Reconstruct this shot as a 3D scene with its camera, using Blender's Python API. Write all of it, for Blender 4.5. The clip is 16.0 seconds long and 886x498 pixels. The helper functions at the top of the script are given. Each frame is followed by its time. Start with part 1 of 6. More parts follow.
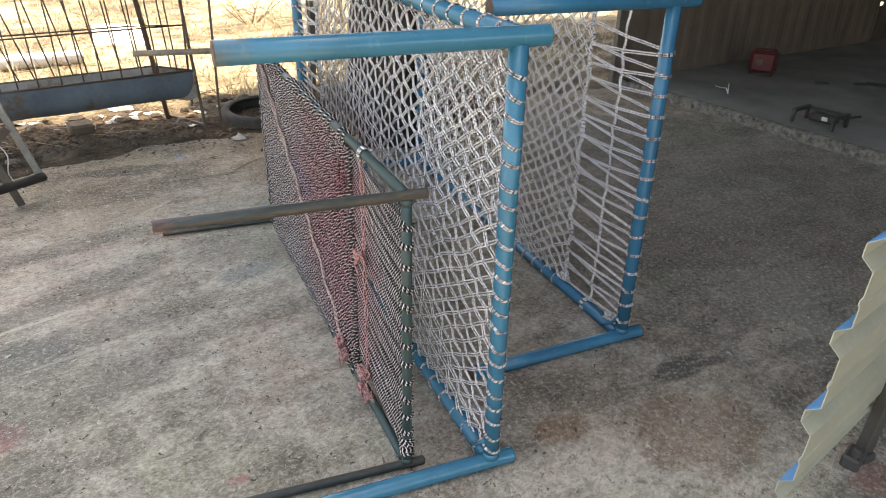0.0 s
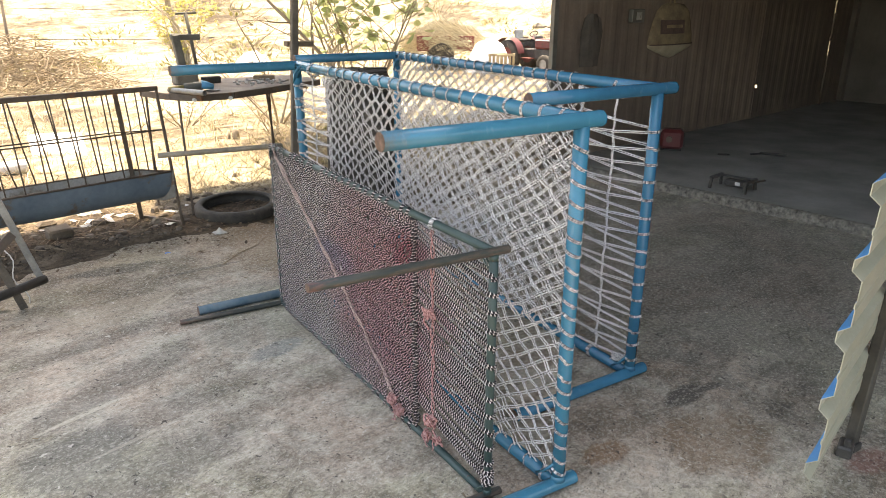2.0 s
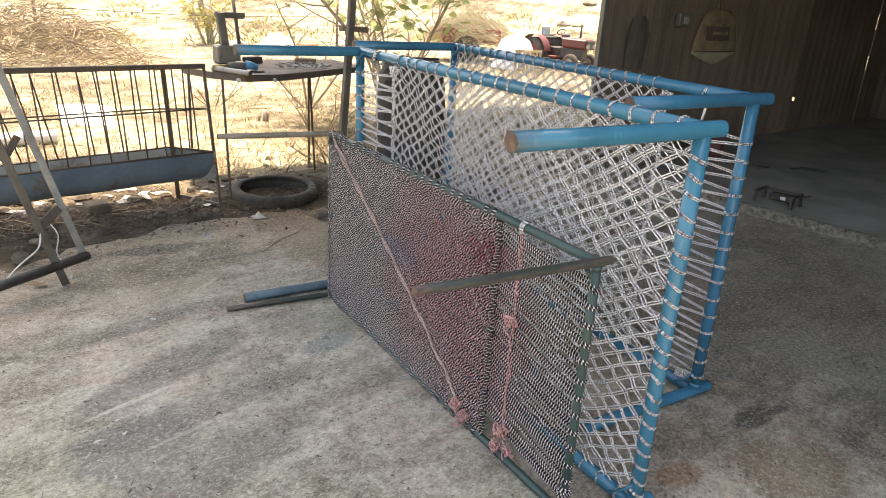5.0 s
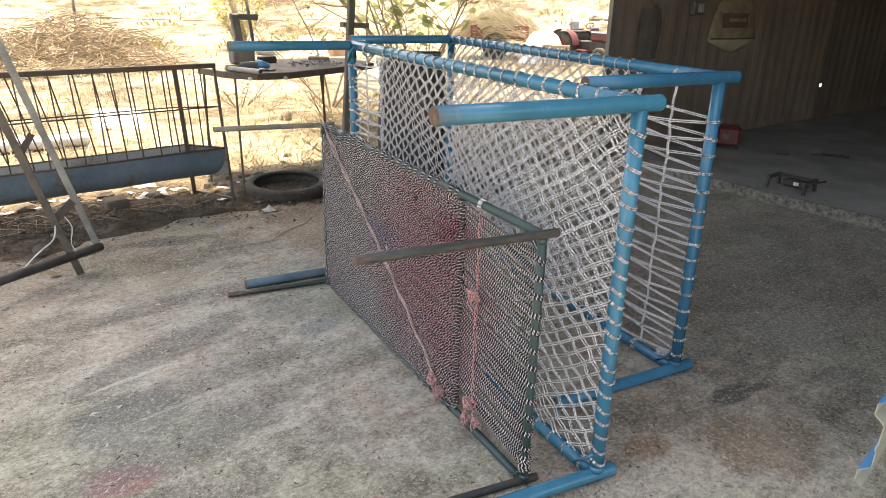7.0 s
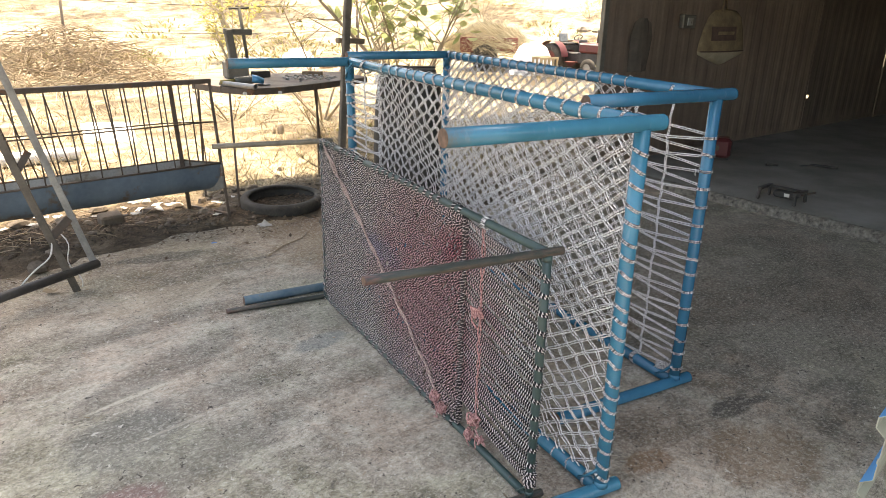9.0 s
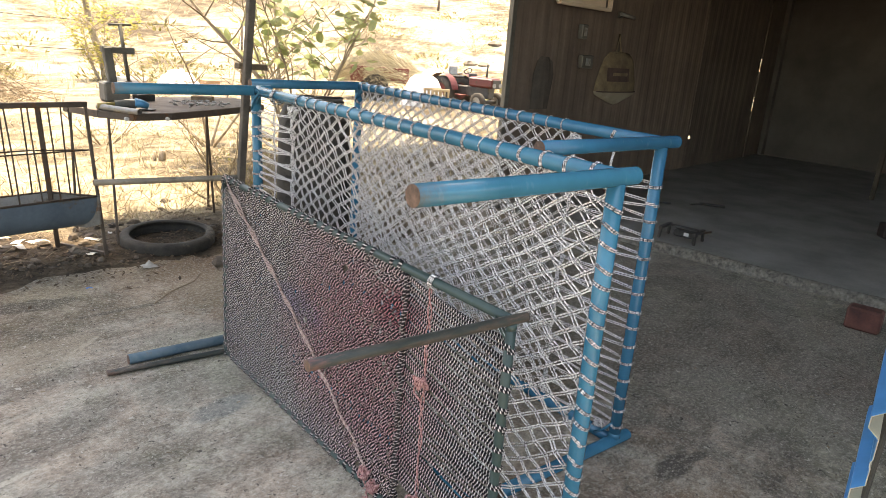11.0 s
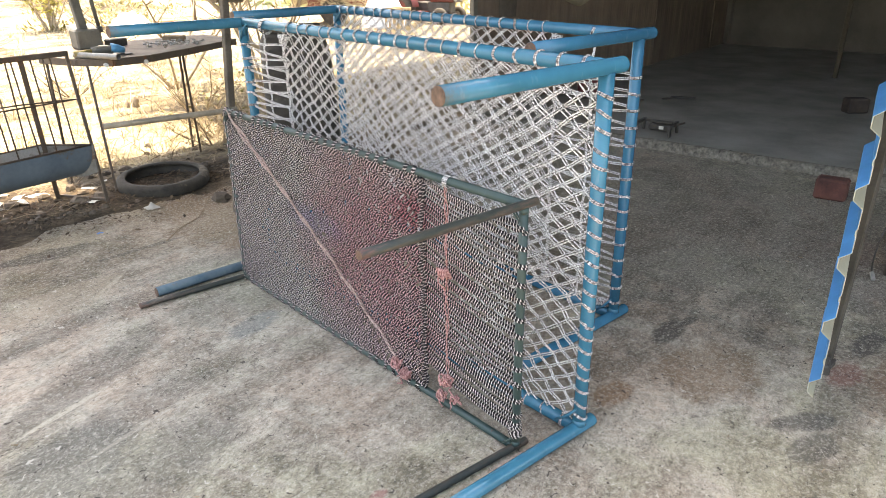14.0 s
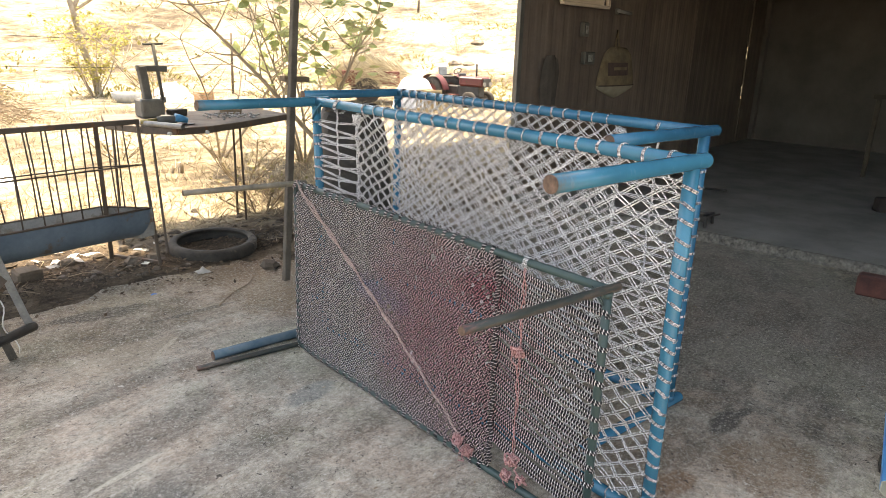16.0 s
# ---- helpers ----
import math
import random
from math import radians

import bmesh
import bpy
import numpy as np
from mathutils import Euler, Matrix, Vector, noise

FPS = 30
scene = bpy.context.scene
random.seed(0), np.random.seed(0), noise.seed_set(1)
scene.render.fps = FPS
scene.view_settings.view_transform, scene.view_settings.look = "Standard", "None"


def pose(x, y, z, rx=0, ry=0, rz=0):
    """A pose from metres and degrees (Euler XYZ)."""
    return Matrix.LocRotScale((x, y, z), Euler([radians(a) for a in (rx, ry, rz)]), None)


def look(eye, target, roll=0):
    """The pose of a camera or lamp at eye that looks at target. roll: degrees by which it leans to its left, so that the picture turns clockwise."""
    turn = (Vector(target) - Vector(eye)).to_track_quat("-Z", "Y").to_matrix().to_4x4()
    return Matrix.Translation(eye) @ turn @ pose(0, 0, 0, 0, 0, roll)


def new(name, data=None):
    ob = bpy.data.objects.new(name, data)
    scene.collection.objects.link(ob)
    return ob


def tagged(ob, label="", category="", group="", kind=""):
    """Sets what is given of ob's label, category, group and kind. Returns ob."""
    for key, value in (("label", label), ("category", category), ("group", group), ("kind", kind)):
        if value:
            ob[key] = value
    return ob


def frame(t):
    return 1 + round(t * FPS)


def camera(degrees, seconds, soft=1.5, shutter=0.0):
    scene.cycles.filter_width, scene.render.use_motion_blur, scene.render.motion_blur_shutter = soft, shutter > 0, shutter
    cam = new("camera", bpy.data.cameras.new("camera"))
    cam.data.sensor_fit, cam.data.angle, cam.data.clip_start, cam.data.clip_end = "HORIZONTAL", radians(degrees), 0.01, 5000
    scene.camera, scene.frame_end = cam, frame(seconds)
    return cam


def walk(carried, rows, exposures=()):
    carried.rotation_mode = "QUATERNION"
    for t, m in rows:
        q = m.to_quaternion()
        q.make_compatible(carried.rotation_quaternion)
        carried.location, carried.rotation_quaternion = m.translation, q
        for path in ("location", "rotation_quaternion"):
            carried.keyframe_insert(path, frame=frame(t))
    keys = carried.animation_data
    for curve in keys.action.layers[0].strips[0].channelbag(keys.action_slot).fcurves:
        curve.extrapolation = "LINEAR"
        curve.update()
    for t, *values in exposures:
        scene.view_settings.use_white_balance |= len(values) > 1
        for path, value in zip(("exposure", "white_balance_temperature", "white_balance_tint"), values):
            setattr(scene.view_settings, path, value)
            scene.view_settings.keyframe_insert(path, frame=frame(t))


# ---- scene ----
cam = camera(65.0, 16.0, soft=0.65, shutter=0.1)
PATH = [
    (0, (-0.737, -1.209, 1.352), (0.007, 0.413, 0.448), 1.4),
    (0.5, (-0.872, -1.151, 1.325), (0.038, 0.313, 0.31), 1.3),
    (1, (-1.0, -1.193, 1.356), (-0.078, 0.357, 0.491), 2.6),
    (1.5, (-1.178, -1.278, 1.364), (-0.222, 0.284, 0.56), -4.0),
    (2, (-1.268, -1.278, 1.386), (-0.245, 0.307, 0.721), 0.2),
    (2.5, (-1.38, -1.143, 1.385), (-0.403, 0.491, 0.773), 2.4),
    (3, (-1.417, -1.064, 1.381), (-0.29, 0.46, 0.745), 5.3),
    (3.5, (-1.436, -1.05, 1.38), (-0.292, 0.486, 0.803), 5.2),
    (4, (-1.443, -1.039, 1.375), (-0.326, 0.501, 0.76), 5.5),
    (4.5, (-1.451, -1.032, 1.371), (-0.362, 0.512, 0.716), 5.8),
    (4.7, (-1.44, -1.044, 1.377), (-0.381, 0.515, 0.709), 4.9),
    (6.8, (-1.305, -1.247, 1.353), (-0.415, 0.401, 0.65), 1.8),
    (7, (-1.276, -1.272, 1.354), (-0.365, 0.369, 0.663), 1.6),
    (7.5, (-1.279, -1.289, 1.372), (-0.277, 0.305, 0.697), 2.3),
    (8, (-1.256, -1.313, 1.366), (-0.247, 0.286, 0.714), 2.7),
    (8.5, (-1.279, -1.292, 1.368), (-0.318, 0.335, 0.714), 1.9),
    (9, (-1.316, -1.255, 1.378), (-0.374, 0.38, 0.715), 1.5),
    (9.5, (-1.295, -1.124, 1.385), (-0.23, 0.46, 0.789), 2.8),
    (10, (-1.334, -0.966, 1.399), (-0.172, 0.569, 0.857), 3.3),
    (10.2, (-1.294, -0.956, 1.375), (-0.104, 0.555, 0.826), 3.2),
    (12.3, (-1.337, -0.918, 1.377), (-0.072, 0.516, 0.788), 5.8),
    (12.5, (-1.337, -0.914, 1.378), (-0.064, 0.508, 0.778), 5.9),
    (13, (-1.345, -0.895, 1.359), (-0.164, 0.54, 0.62), 3.9),
    (13.5, (-1.373, -0.918, 1.352), (-0.081, 0.428, 0.63), 5.5),
    (14, (-1.522, -1.034, 1.371), (-0.286, 0.334, 0.594), -0.6),
    (14.5, (-1.604, -1.065, 1.376), (-0.354, 0.356, 0.73), -1.7),
    (15, (-1.646, -1.08, 1.395), (-0.303, 0.306, 0.87), 0.3),
    (15.5, (-1.688, -1.056, 1.397), (-0.448, 0.401, 0.814), 1.0),
    (16, (-1.711, -0.944, 1.395), (-0.452, 0.501, 0.824), 1.9),
]
EXPOSURE, KELVIN, TINT = 2.5, 9000, 11
walk(cam, [(t, look(eye, target, roll)) for t, eye, target, roll in PATH],
     exposures=[(t, EXPOSURE + more, KELVIN, TINT) for t, more in (
         (0.0, 0.0), (0.6, 0.30), (1.1, 0.38), (1.6, 0.28), (2.5, -0.05), (4.5, 0.0), (9.0, 0.0), (12.5, -0.02), (13.0, 0.12), (13.5, 0.3), (14.0, 0.42), (14.5, 0.27), (15.0, 0.05), (16.0, 0.02))])

# ---- world and sun ----
SUN_HEIGHT, SUN_TURN = 74.0, 12.0
world = bpy.data.worlds.new("sky")
scene.world = world
world.use_nodes = True
wn = world.node_tree
sky = wn.nodes.new("ShaderNodeTexSky")
sky.sky_type, sky.sun_disc = "NISHITA", False
sky.sun_elevation, sky.sun_rotation = radians(SUN_HEIGHT), radians(SUN_TURN)
sky.air_density, sky.dust_density = 1.0, 2.5
wn.links.new(sky.outputs[0], wn.nodes["Background"].inputs[0])
wn.nodes["Background"].inputs[1].default_value = 0.15
sun = new("sun", bpy.data.lights.new("sun", "SUN"))
sun.data.energy, sun.data.angle, sun.data.color = 2.75, radians(0.6), (1.0, 0.95, 0.86)
_e, _a = radians(SUN_HEIGHT), radians(SUN_TURN)
sun.matrix_world = look((math.sin(_a) * math.cos(_e) * 30, math.cos(_a) * math.cos(_e) * 30, math.sin(_e) * 30), (0, 0, 0))


# ---- materials ----
class Nodes:
    """A material and short ways to its nodes."""

    def __init__(self, name, rough=0.7, metal=0.0, spec=0.5):
        self.m = bpy.data.materials.new(name)
        self.m.use_nodes = True
        self.t = self.m.node_tree
        self.p = self.t.nodes["Principled BSDF"]
        self.p.inputs["Roughness"].default_value = rough
        self.p.inputs["Metallic"].default_value = metal
        self.p.inputs["Specular IOR Level"].default_value = spec
        self.c = self.t.nodes.new("ShaderNodeTexCoord")

    def link(self, a, b):
        self.t.links.new(a, b)

    def put(self, value, socket):
        if isinstance(value, bpy.types.NodeSocket):
            self.link(value, socket)
        else:
            socket.default_value = value

    def math(self, op, a, b=0.0, clamp=False):
        n = self.t.nodes.new("ShaderNodeMath")
        n.operation, n.use_clamp = op, clamp
        self.put(a, n.inputs[0])
        self.put(b, n.inputs[1])
        return n.outputs[0]

    def noise(self, scale, detail=4.0, rough=0.6, distort=0.0, stretch=None):
        n = self.t.nodes.new("ShaderNodeTexNoise")
        n.inputs["Scale"].default_value, n.inputs["Detail"].default_value = scale, detail
        n.inputs["Roughness"].default_value, n.inputs["Distortion"].default_value = rough, distort
        co = self.c.outputs["Object"]
        if stretch:
            mp = self.t.nodes.new("ShaderNodeMapping")
            mp.inputs["Scale"].default_value = stretch[:3]
            if len(stretch) > 3:
                mp.vector_type = "TEXTURE"
                mp.inputs["Scale"].default_value = [1 / q for q in stretch[:3]]
                mp.inputs["Rotation"].default_value = (0, 0, radians(stretch[3]))
            self.link(co, mp.inputs[0])
            co = mp.outputs[0]
        self.link(co, n.inputs["Vector"])
        return n.outputs[0]

    def ramp(self, value, *stops):
        n = self.t.nodes.new("ShaderNodeValToRGB")
        el = n.color_ramp.elements
        while len(el) < len(stops):
            el.new(0.5)
        for e, (at, col) in zip(el, stops):
            e.position, e.color = at, (*((col,) * 3 if isinstance(col, float) else col), 1)
        self.link(value, n.inputs[0])
        return n.outputs[0]

    def mix(self, f, a, b, kind="MIX"):
        n = self.t.nodes.new("ShaderNodeMix")
        n.data_type, n.blend_type = "RGBA", kind
        self.put(f, n.inputs[0])
        for v, s in ((a, n.inputs[6]), (b, n.inputs[7])):
            self.put(v if isinstance(v, bpy.types.NodeSocket) else (*v, 1), s)
        return n.outputs[2]

    def random(self):
        return self.t.nodes.new("ShaderNodeObjectInfo").outputs["Random"]

    def island(self):
        return self.t.nodes.new("ShaderNodeNewGeometry").outputs["Random Per Island"]

    def where(self):
        n = self.t.nodes.new("ShaderNodeSeparateXYZ")
        self.link(self.c.outputs["Object"], n.inputs[0])
        return n.outputs

    def blot(self, centre, radii, soft=0.35, wobble=0.6, scale=9.0, turn=0.0, detail=5, rough=0.6):
        """A patch with an uneven rim: 1 inside, 0 outside."""
        x, y, z = self.where()
        if turn:
            c, q = math.cos(radians(turn)), math.sin(radians(turn))
            dx, dy = self.math("SUBTRACT", x, centre[0]), self.math("SUBTRACT", y, centre[1])
            x = self.math("ADD", self.math("MULTIPLY", dx, c), self.math("MULTIPLY", dy, q))
            y = self.math("SUBTRACT", self.math("MULTIPLY", dy, c), self.math("MULTIPLY", dx, q))
            centre = (0.0, 0.0, 0.0)
        total = None
        for value, c, r in zip((x, y, z), centre, radii):
            if r:
                d = self.math("DIVIDE", self.math("SUBTRACT", value, c), r)
                d = self.math("MULTIPLY", d, d)
                total = d if total is None else self.math("ADD", total, d)
        total = self.math("ADD", total, self.math("MULTIPLY", self.math("SUBTRACT", self.noise(scale, detail, rough), 0.5), wobble * 4))
        return self.math("SUBTRACT", 1.0, self.math("DIVIDE", self.math("SUBTRACT", total, 1 - soft), 2 * soft, True), True)

    def bump(self, height, strength=0.3, far=0.01):
        n = self.t.nodes.new("ShaderNodeBump")
        n.inputs["Strength"].default_value, n.inputs["Distance"].default_value = strength, far
        self.link(height, n.inputs["Height"])
        self.link(n.outputs[0], self.p.inputs["Normal"])

    def done(self, colour, rough=None):
        self.put(colour if isinstance(colour, bpy.types.NodeSocket) else (*colour, 1), self.p.inputs["Base Color"])
        if rough is not None:
            self.put(rough, self.p.inputs["Roughness"])
        return self.m


def surface(name, dark, light, scale=6.0, rough=0.7, metal=0.0, grain=90.0, bump=0.25, spots=None, spot_scale=14.0, spot_at=0.62, spec=0.5, vary=0.0):
    """A worn surface: two-scale colour, small grain, and spots of rust or dirt where given."""
    n = Nodes(name, rough, metal, spec)
    big, small = n.noise(scale, 5), n.noise(grain, 3)
    both = n.math("ADD", n.math("MULTIPLY", big, 0.7), n.math("MULTIPLY", small, 0.3))
    col = n.ramp(both, (0.33, dark), (0.67, light))
    if spots:
        f = n.ramp(n.noise(spot_scale, 6, 0.7), (spot_at, 0.0), (spot_at + 0.08, 1.0))
        col = n.mix(f, col, spots)
    if vary:
        f = n.math("ADD", n.math("MULTIPLY", n.island(), vary), 1 - vary / 2)
        v = n.t.nodes.new("ShaderNodeHueSaturation")
        n.link(f, v.inputs["Value"])
        n.link(col, v.inputs["Color"])
        col = v.outputs[0]
    n.bump(n.math("ADD", big, n.math("MULTIPLY", small, 0.6)), bump, 0.006)
    return n.done(col, n.math("ADD", rough - 0.12, n.math("MULTIPLY", small, 0.24), True))


def cord_material(name, light, dark, turn, share, crossed=True, tint=None, flecks=0.0, hand=1):
    """Rope of light and dark yarns that run round it; u goes round, v along in metres."""
    n = Nodes(name, 0.75, 0.0, 0.3)
    sep = n.t.nodes.new("ShaderNodeSeparateXYZ")
    n.link(n.c.outputs["UV"], sep.inputs[0])
    u, v = sep.outputs[0], sep.outputs[1]
    along = n.math("DIVIDE", v, turn)
    a = n.math("LESS_THAN", n.math("FRACT", n.math("ADD" if hand > 0 else "SUBTRACT", along, u)), share)
    if crossed:
        b = n.math("LESS_THAN", n.math("FRACT", n.math("ADD", n.math("SUBTRACT", along, u), 7.3)), share)
        a = n.math("MAXIMUM", n.math("MULTIPLY", a, 0.92), n.math("MULTIPLY", b, 0.92))
    if flecks:
        lay = n.t.nodes.new("ShaderNodeCombineXYZ")
        n.link(n.math("ADD", n.math("MULTIPLY", u, 3.0), n.math("MULTIPLY", v, 60.0)), lay.inputs[0])
        n.link(n.math("MULTIPLY", v, 210.0), lay.inputs[1])
        yarn = n.t.nodes.new("ShaderNodeTexNoise")
        yarn.inputs["Scale"].default_value, yarn.inputs["Detail"].default_value = 1.0, 2.0
        n.link(lay.outputs[0], yarn.inputs["Vector"])
        dark_yarn = n.ramp(yarn.outputs[0], (flecks, 0.0), (flecks + 0.05, 1.0))
        a = n.math("MAXIMUM", dark_yarn, n.math("MULTIPLY", a, 0.55))
    wear = n.noise(30.0, 3)
    lit = n.ramp(wear, (0.3, tuple(c * 0.75 for c in light)), (0.7, light))
    f = n.math("ADD", n.math("MULTIPLY", n.random(), 0.24), 0.86)
    hv = n.t.nodes.new("ShaderNodeHueSaturation")
    n.link(f, hv.inputs["Value"])
    n.link(lit, hv.inputs["Color"])
    lit = hv.outputs[0]
    if tint:
        for centre, radii, colour, power in tint:
            lit = n.mix(n.math("MULTIPLY", n.blot(centre, radii, 0.9, 0.6, 7.0), power), lit, colour)
    col = n.mix(a, lit, dark)
    ridge = n.math("SINE", n.math("MULTIPLY", n.math("ADD" if hand > 0 else "SUBTRACT", along, u), 6.2832))
    n.bump(n.math("ADD", ridge, n.noise(500.0, 2)), 0.35, 0.001)
    return n.done(col)


def concrete():
    n = Nodes("concrete", 0.85, 0.0, 0.35)
    big = n.noise(1.5, 6, 0.66, 0.5, (0.7, 1.5, 1.0, 15))
    mid = n.noise(5.0, 8, 0.75, 0.3)
    streak = n.noise(4.0, 7, 0.72, 0.3, (0.5, 3.4, 1.0, 15))
    fine = n.noise(95.0, 6, 0.85)
    both = n.math("ADD", n.math("ADD", n.math("MULTIPLY", big, 0.40), n.math("MULTIPLY", mid, 0.34)), n.math("ADD", n.math("MULTIPLY", streak, 0.12), n.math("MULTIPLY", fine, 0.24)))
    col = n.ramp(both, (0.425, (0.083, 0.069, 0.050)), (0.485, (0.178, 0.152, 0.118)), (0.535, (0.287, 0.250, 0.201)), (0.60, (0.435, 0.39, 0.322)))
    # faint moss-grey and rosy drifts over the worn slab
    drift = n.noise(1.1, 6, 0.72, 0.6)
    col = n.mix(n.ramp(drift, (0.50, 0.0), (0.58, 0.6)), col, n.mix(1.0, col, (0.85, 0.93, 0.80), "MULTIPLY"))
    col = n.mix(n.ramp(drift, (0.42, 0.5), (0.49, 0.0)), col, n.mix(1.0, col, (1.02, 0.86, 0.80), "MULTIPLY"))
    flake = n.ramp(n.noise(26.0, 8, 0.85, 0.3), (0.43, 0.74), (0.50, 1.03), (0.57, 1.28))
    col = n.mix(0.75, col, n.mix(1.0, col, flake, "MULTIPLY"))
    # brown earth washed over the far rim
    x, y, z = n.where()
    reach = n.math("MULTIPLY", n.math("SUBTRACT", -0.75, x), 0.6, True)
    rim = n.math("MULTIPLY", n.math("SUBTRACT", n.math("ADD", n.math("ADD", y, reach), n.math("MULTIPLY", n.noise(1.6, 5), 1.6)), 3.05), 1.4, True)
    col = n.mix(n.math("MULTIPLY", rim, 0.72), col, n.ramp(n.noise(4.0, 8, 0.8), (0.42, (0.085, 0.058, 0.037)), (0.52, (0.19, 0.137, 0.088)), (0.62, (0.30, 0.23, 0.155))))
    for centre, radii, colour, power, turn, wobble in (
        ((0.74, 0.15, 0), (0.125, 0.05, 0), (0.055, 0.050, 0.042), 0.85, 8, 0.35),
        ((0.88, 0.14, 0), (0.05, 0.022, 0), (0.060, 0.054, 0.046), 0.8, 0, 0.4),
        ((0.60, -0.10, 0), (0.22, 0.16, 0), (0.17, 0.10, 0.05), 0.55, 0, 1.1),
        ((0.22, 0.05, 0), (0.09, 0.05, 0), (0.22, 0.115, 0.055), 0.6, 0, 0.8),
        ((-1.27, 0.62, 0), (0.10, 0.07, 0), (0.33, 0.11, 0.12), 0.55, 0, 1.1),
        ((-0.65, 0.21, 0), (0.035, 0.02, 0), (0.32, 0.12, 0.12), 0.6, 0, 1.1),
        ((0.92, -0.44, 0), (0.10, 0.05, 0), (0.24, 0.09, 0.075), 0.6, 0, 0.8),
        ((1.05, -0.62, 0), (0.20, 0.14, 0), (0.20, 0.11, 0.07), 0.6, 0, 1.1),
        ((-0.84, 2.69, 0), (0.24, 0.075, 0), (0.075, 0.063, 0.050), 0.75, -4, 0.7),
        ((-0.93, 1.84, 0), (0.40, 0.060, 0), (0.125, 0.114, 0.10), 0.40, 16, 1.2),
        ((-0.33, 2.04, 0), (0.30, 0.085, 0), (0.135, 0.124, 0.108), 0.36, 6, 1.3),
        ((-0.47, 2.45, 0), (0.26, 0.020, 0), (0.10, 0.088, 0.072), 0.7, 4, 0.5),
        ((-1.02, 1.40, 0), (0.40, 0.10, 0), (0.14, 0.130, 0.113), 0.42, 32, 1.3),
        ((-1.02, 1.07, 0), (0.32, 0.09, 0), (0.14, 0.128, 0.111), 0.42, 14, 1.3),
        ((-1.18, 1.215, 0), (0.16, 0.012, 0), (0.52, 0.47, 0.38), 0.8, 20, 0.5),
        ((-0.74, 2.10, 0), (0.14, 0.016, 0), (0.50, 0.44, 0.35), 0.65, 46, 0.5),
        ((-0.92, 2.10, 0), (0.30, 0.13, 0), (0.40, 0.33, 0.25), 0.5, 18, 0.8),
        ((-0.42, 1.33, 0), (0.13, 0.06, 0), (0.135, 0.165, 0.165), 0.6, 20, 0.7),
        ((-0.45, 1.55, 0), (0.22, 0.16, 0), (0.15, 0.15, 0.12), 0.45, 0, 1.0),
        ((-1.24, 0.95, 0), (0.20, 0.16, 0), (0.125, 0.122, 0.112), 0.6, 10, 1.0),
        ((-1.05, 0.75, 0), (0.35, 0.12, 0), (0.14, 0.13, 0.112), 0.5, 18, 1.1),
        ((-1.05, 1.62, 0), (0.22, 0.008, 0), (0.46, 0.41, 0.34), 0.6, 22, 0.5),
        ((-0.98, 0.98, 0), (0.26, 0.009, 0), (0.46, 0.41, 0.34), 0.5, 18, 0.6),
        ((-0.62, 1.72, 0), (0.20, 0.007, 0), (0.44, 0.40, 0.33), 0.5, 14, 0.5),
        ((-1.30, 0.30, 0), (0.30, 0.16, 0), (0.15, 0.135, 0.115), 0.5, 25, 1.1),
        # dark marks on the floor below the ribbed sheet and its prop
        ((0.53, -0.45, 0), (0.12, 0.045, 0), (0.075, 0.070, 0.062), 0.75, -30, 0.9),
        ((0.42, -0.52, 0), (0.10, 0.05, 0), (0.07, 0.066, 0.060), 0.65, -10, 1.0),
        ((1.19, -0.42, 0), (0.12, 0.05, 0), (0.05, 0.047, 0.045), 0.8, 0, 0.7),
        ((0.15, 2.75, 0), (0.36, 0.62, 0), (0.205, 0.135, 0.080), 0.62, -20, 1.1),
        ((0.45, 3.15, 0), (0.40, 0.30, 0), (0.13, 0.080, 0.048), 0.7, 0, 1.1),
        # broad patch by the shed: greenish dirt, with the slab's shade painted in
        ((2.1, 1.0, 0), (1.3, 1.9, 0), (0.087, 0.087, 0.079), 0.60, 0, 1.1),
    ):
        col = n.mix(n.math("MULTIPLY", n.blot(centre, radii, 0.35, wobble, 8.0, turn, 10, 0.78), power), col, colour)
    # open grain: dark pores, pale worn grit
    patch = n.ramp(n.noise(3.2, 5, 0.7), (0.38, 0.6), (0.60, 1.0))
    grit = n.ramp(n.noise(70.0, 5, 0.85, 0.6, (0.8, 1.5, 1.0, 20)), (0.54, 0.0), (0.56, 1.0))
    pale = n.ramp(n.noise(60.0, 5, 0.85), (0.52, 0.0), (0.56, 1.0))
    col = n.mix(n.math("MULTIPLY", pale, 0.7), col, n.mix(0.5, col, (0.62, 0.58, 0.50)))
    col = n.mix(n.math("MULTIPLY", n.math("MULTIPLY", grit, 0.5), patch), col, n.mix(0.8, col, (0.030, 0.027, 0.024)))
    pits = n.ramp(n.noise(15.0, 7, 0.78, 0.6, (0.7, 1.4, 1.0, 18)), (0.59, 0.0), (0.64, 1.0))
    col = n.mix(n.math("MULTIPLY", pits, 0.6), col, (0.075, 0.062, 0.052))
    specks = n.ramp(n.noise(48.0, 3, 0.6, 0.8), (0.655, 0.0), (0.675, 1.0))
    col = n.mix(n.math("MULTIPLY", specks, 0.85), col, (0.040, 0.033, 0.028))
    chips = n.ramp(n.noise(36.0, 3, 0.6, 0.8, (1.0, 1.3, 1.0, 50)), (0.665, 0.0), (0.685, 1.0))
    col = n.mix(n.math("MULTIPLY", chips, 0.7), col, (0.58, 0.54, 0.47))
    n.bump(n.math("ADD", n.math("ADD", n.math("MULTIPLY", mid, 1.0), n.math("MULTIPLY", streak, 0.8)), n.math("ADD", n.math("MULTIPLY", fine, 0.6), n.math("MULTIPLY", grit, -0.5))), 0.6, 0.008)
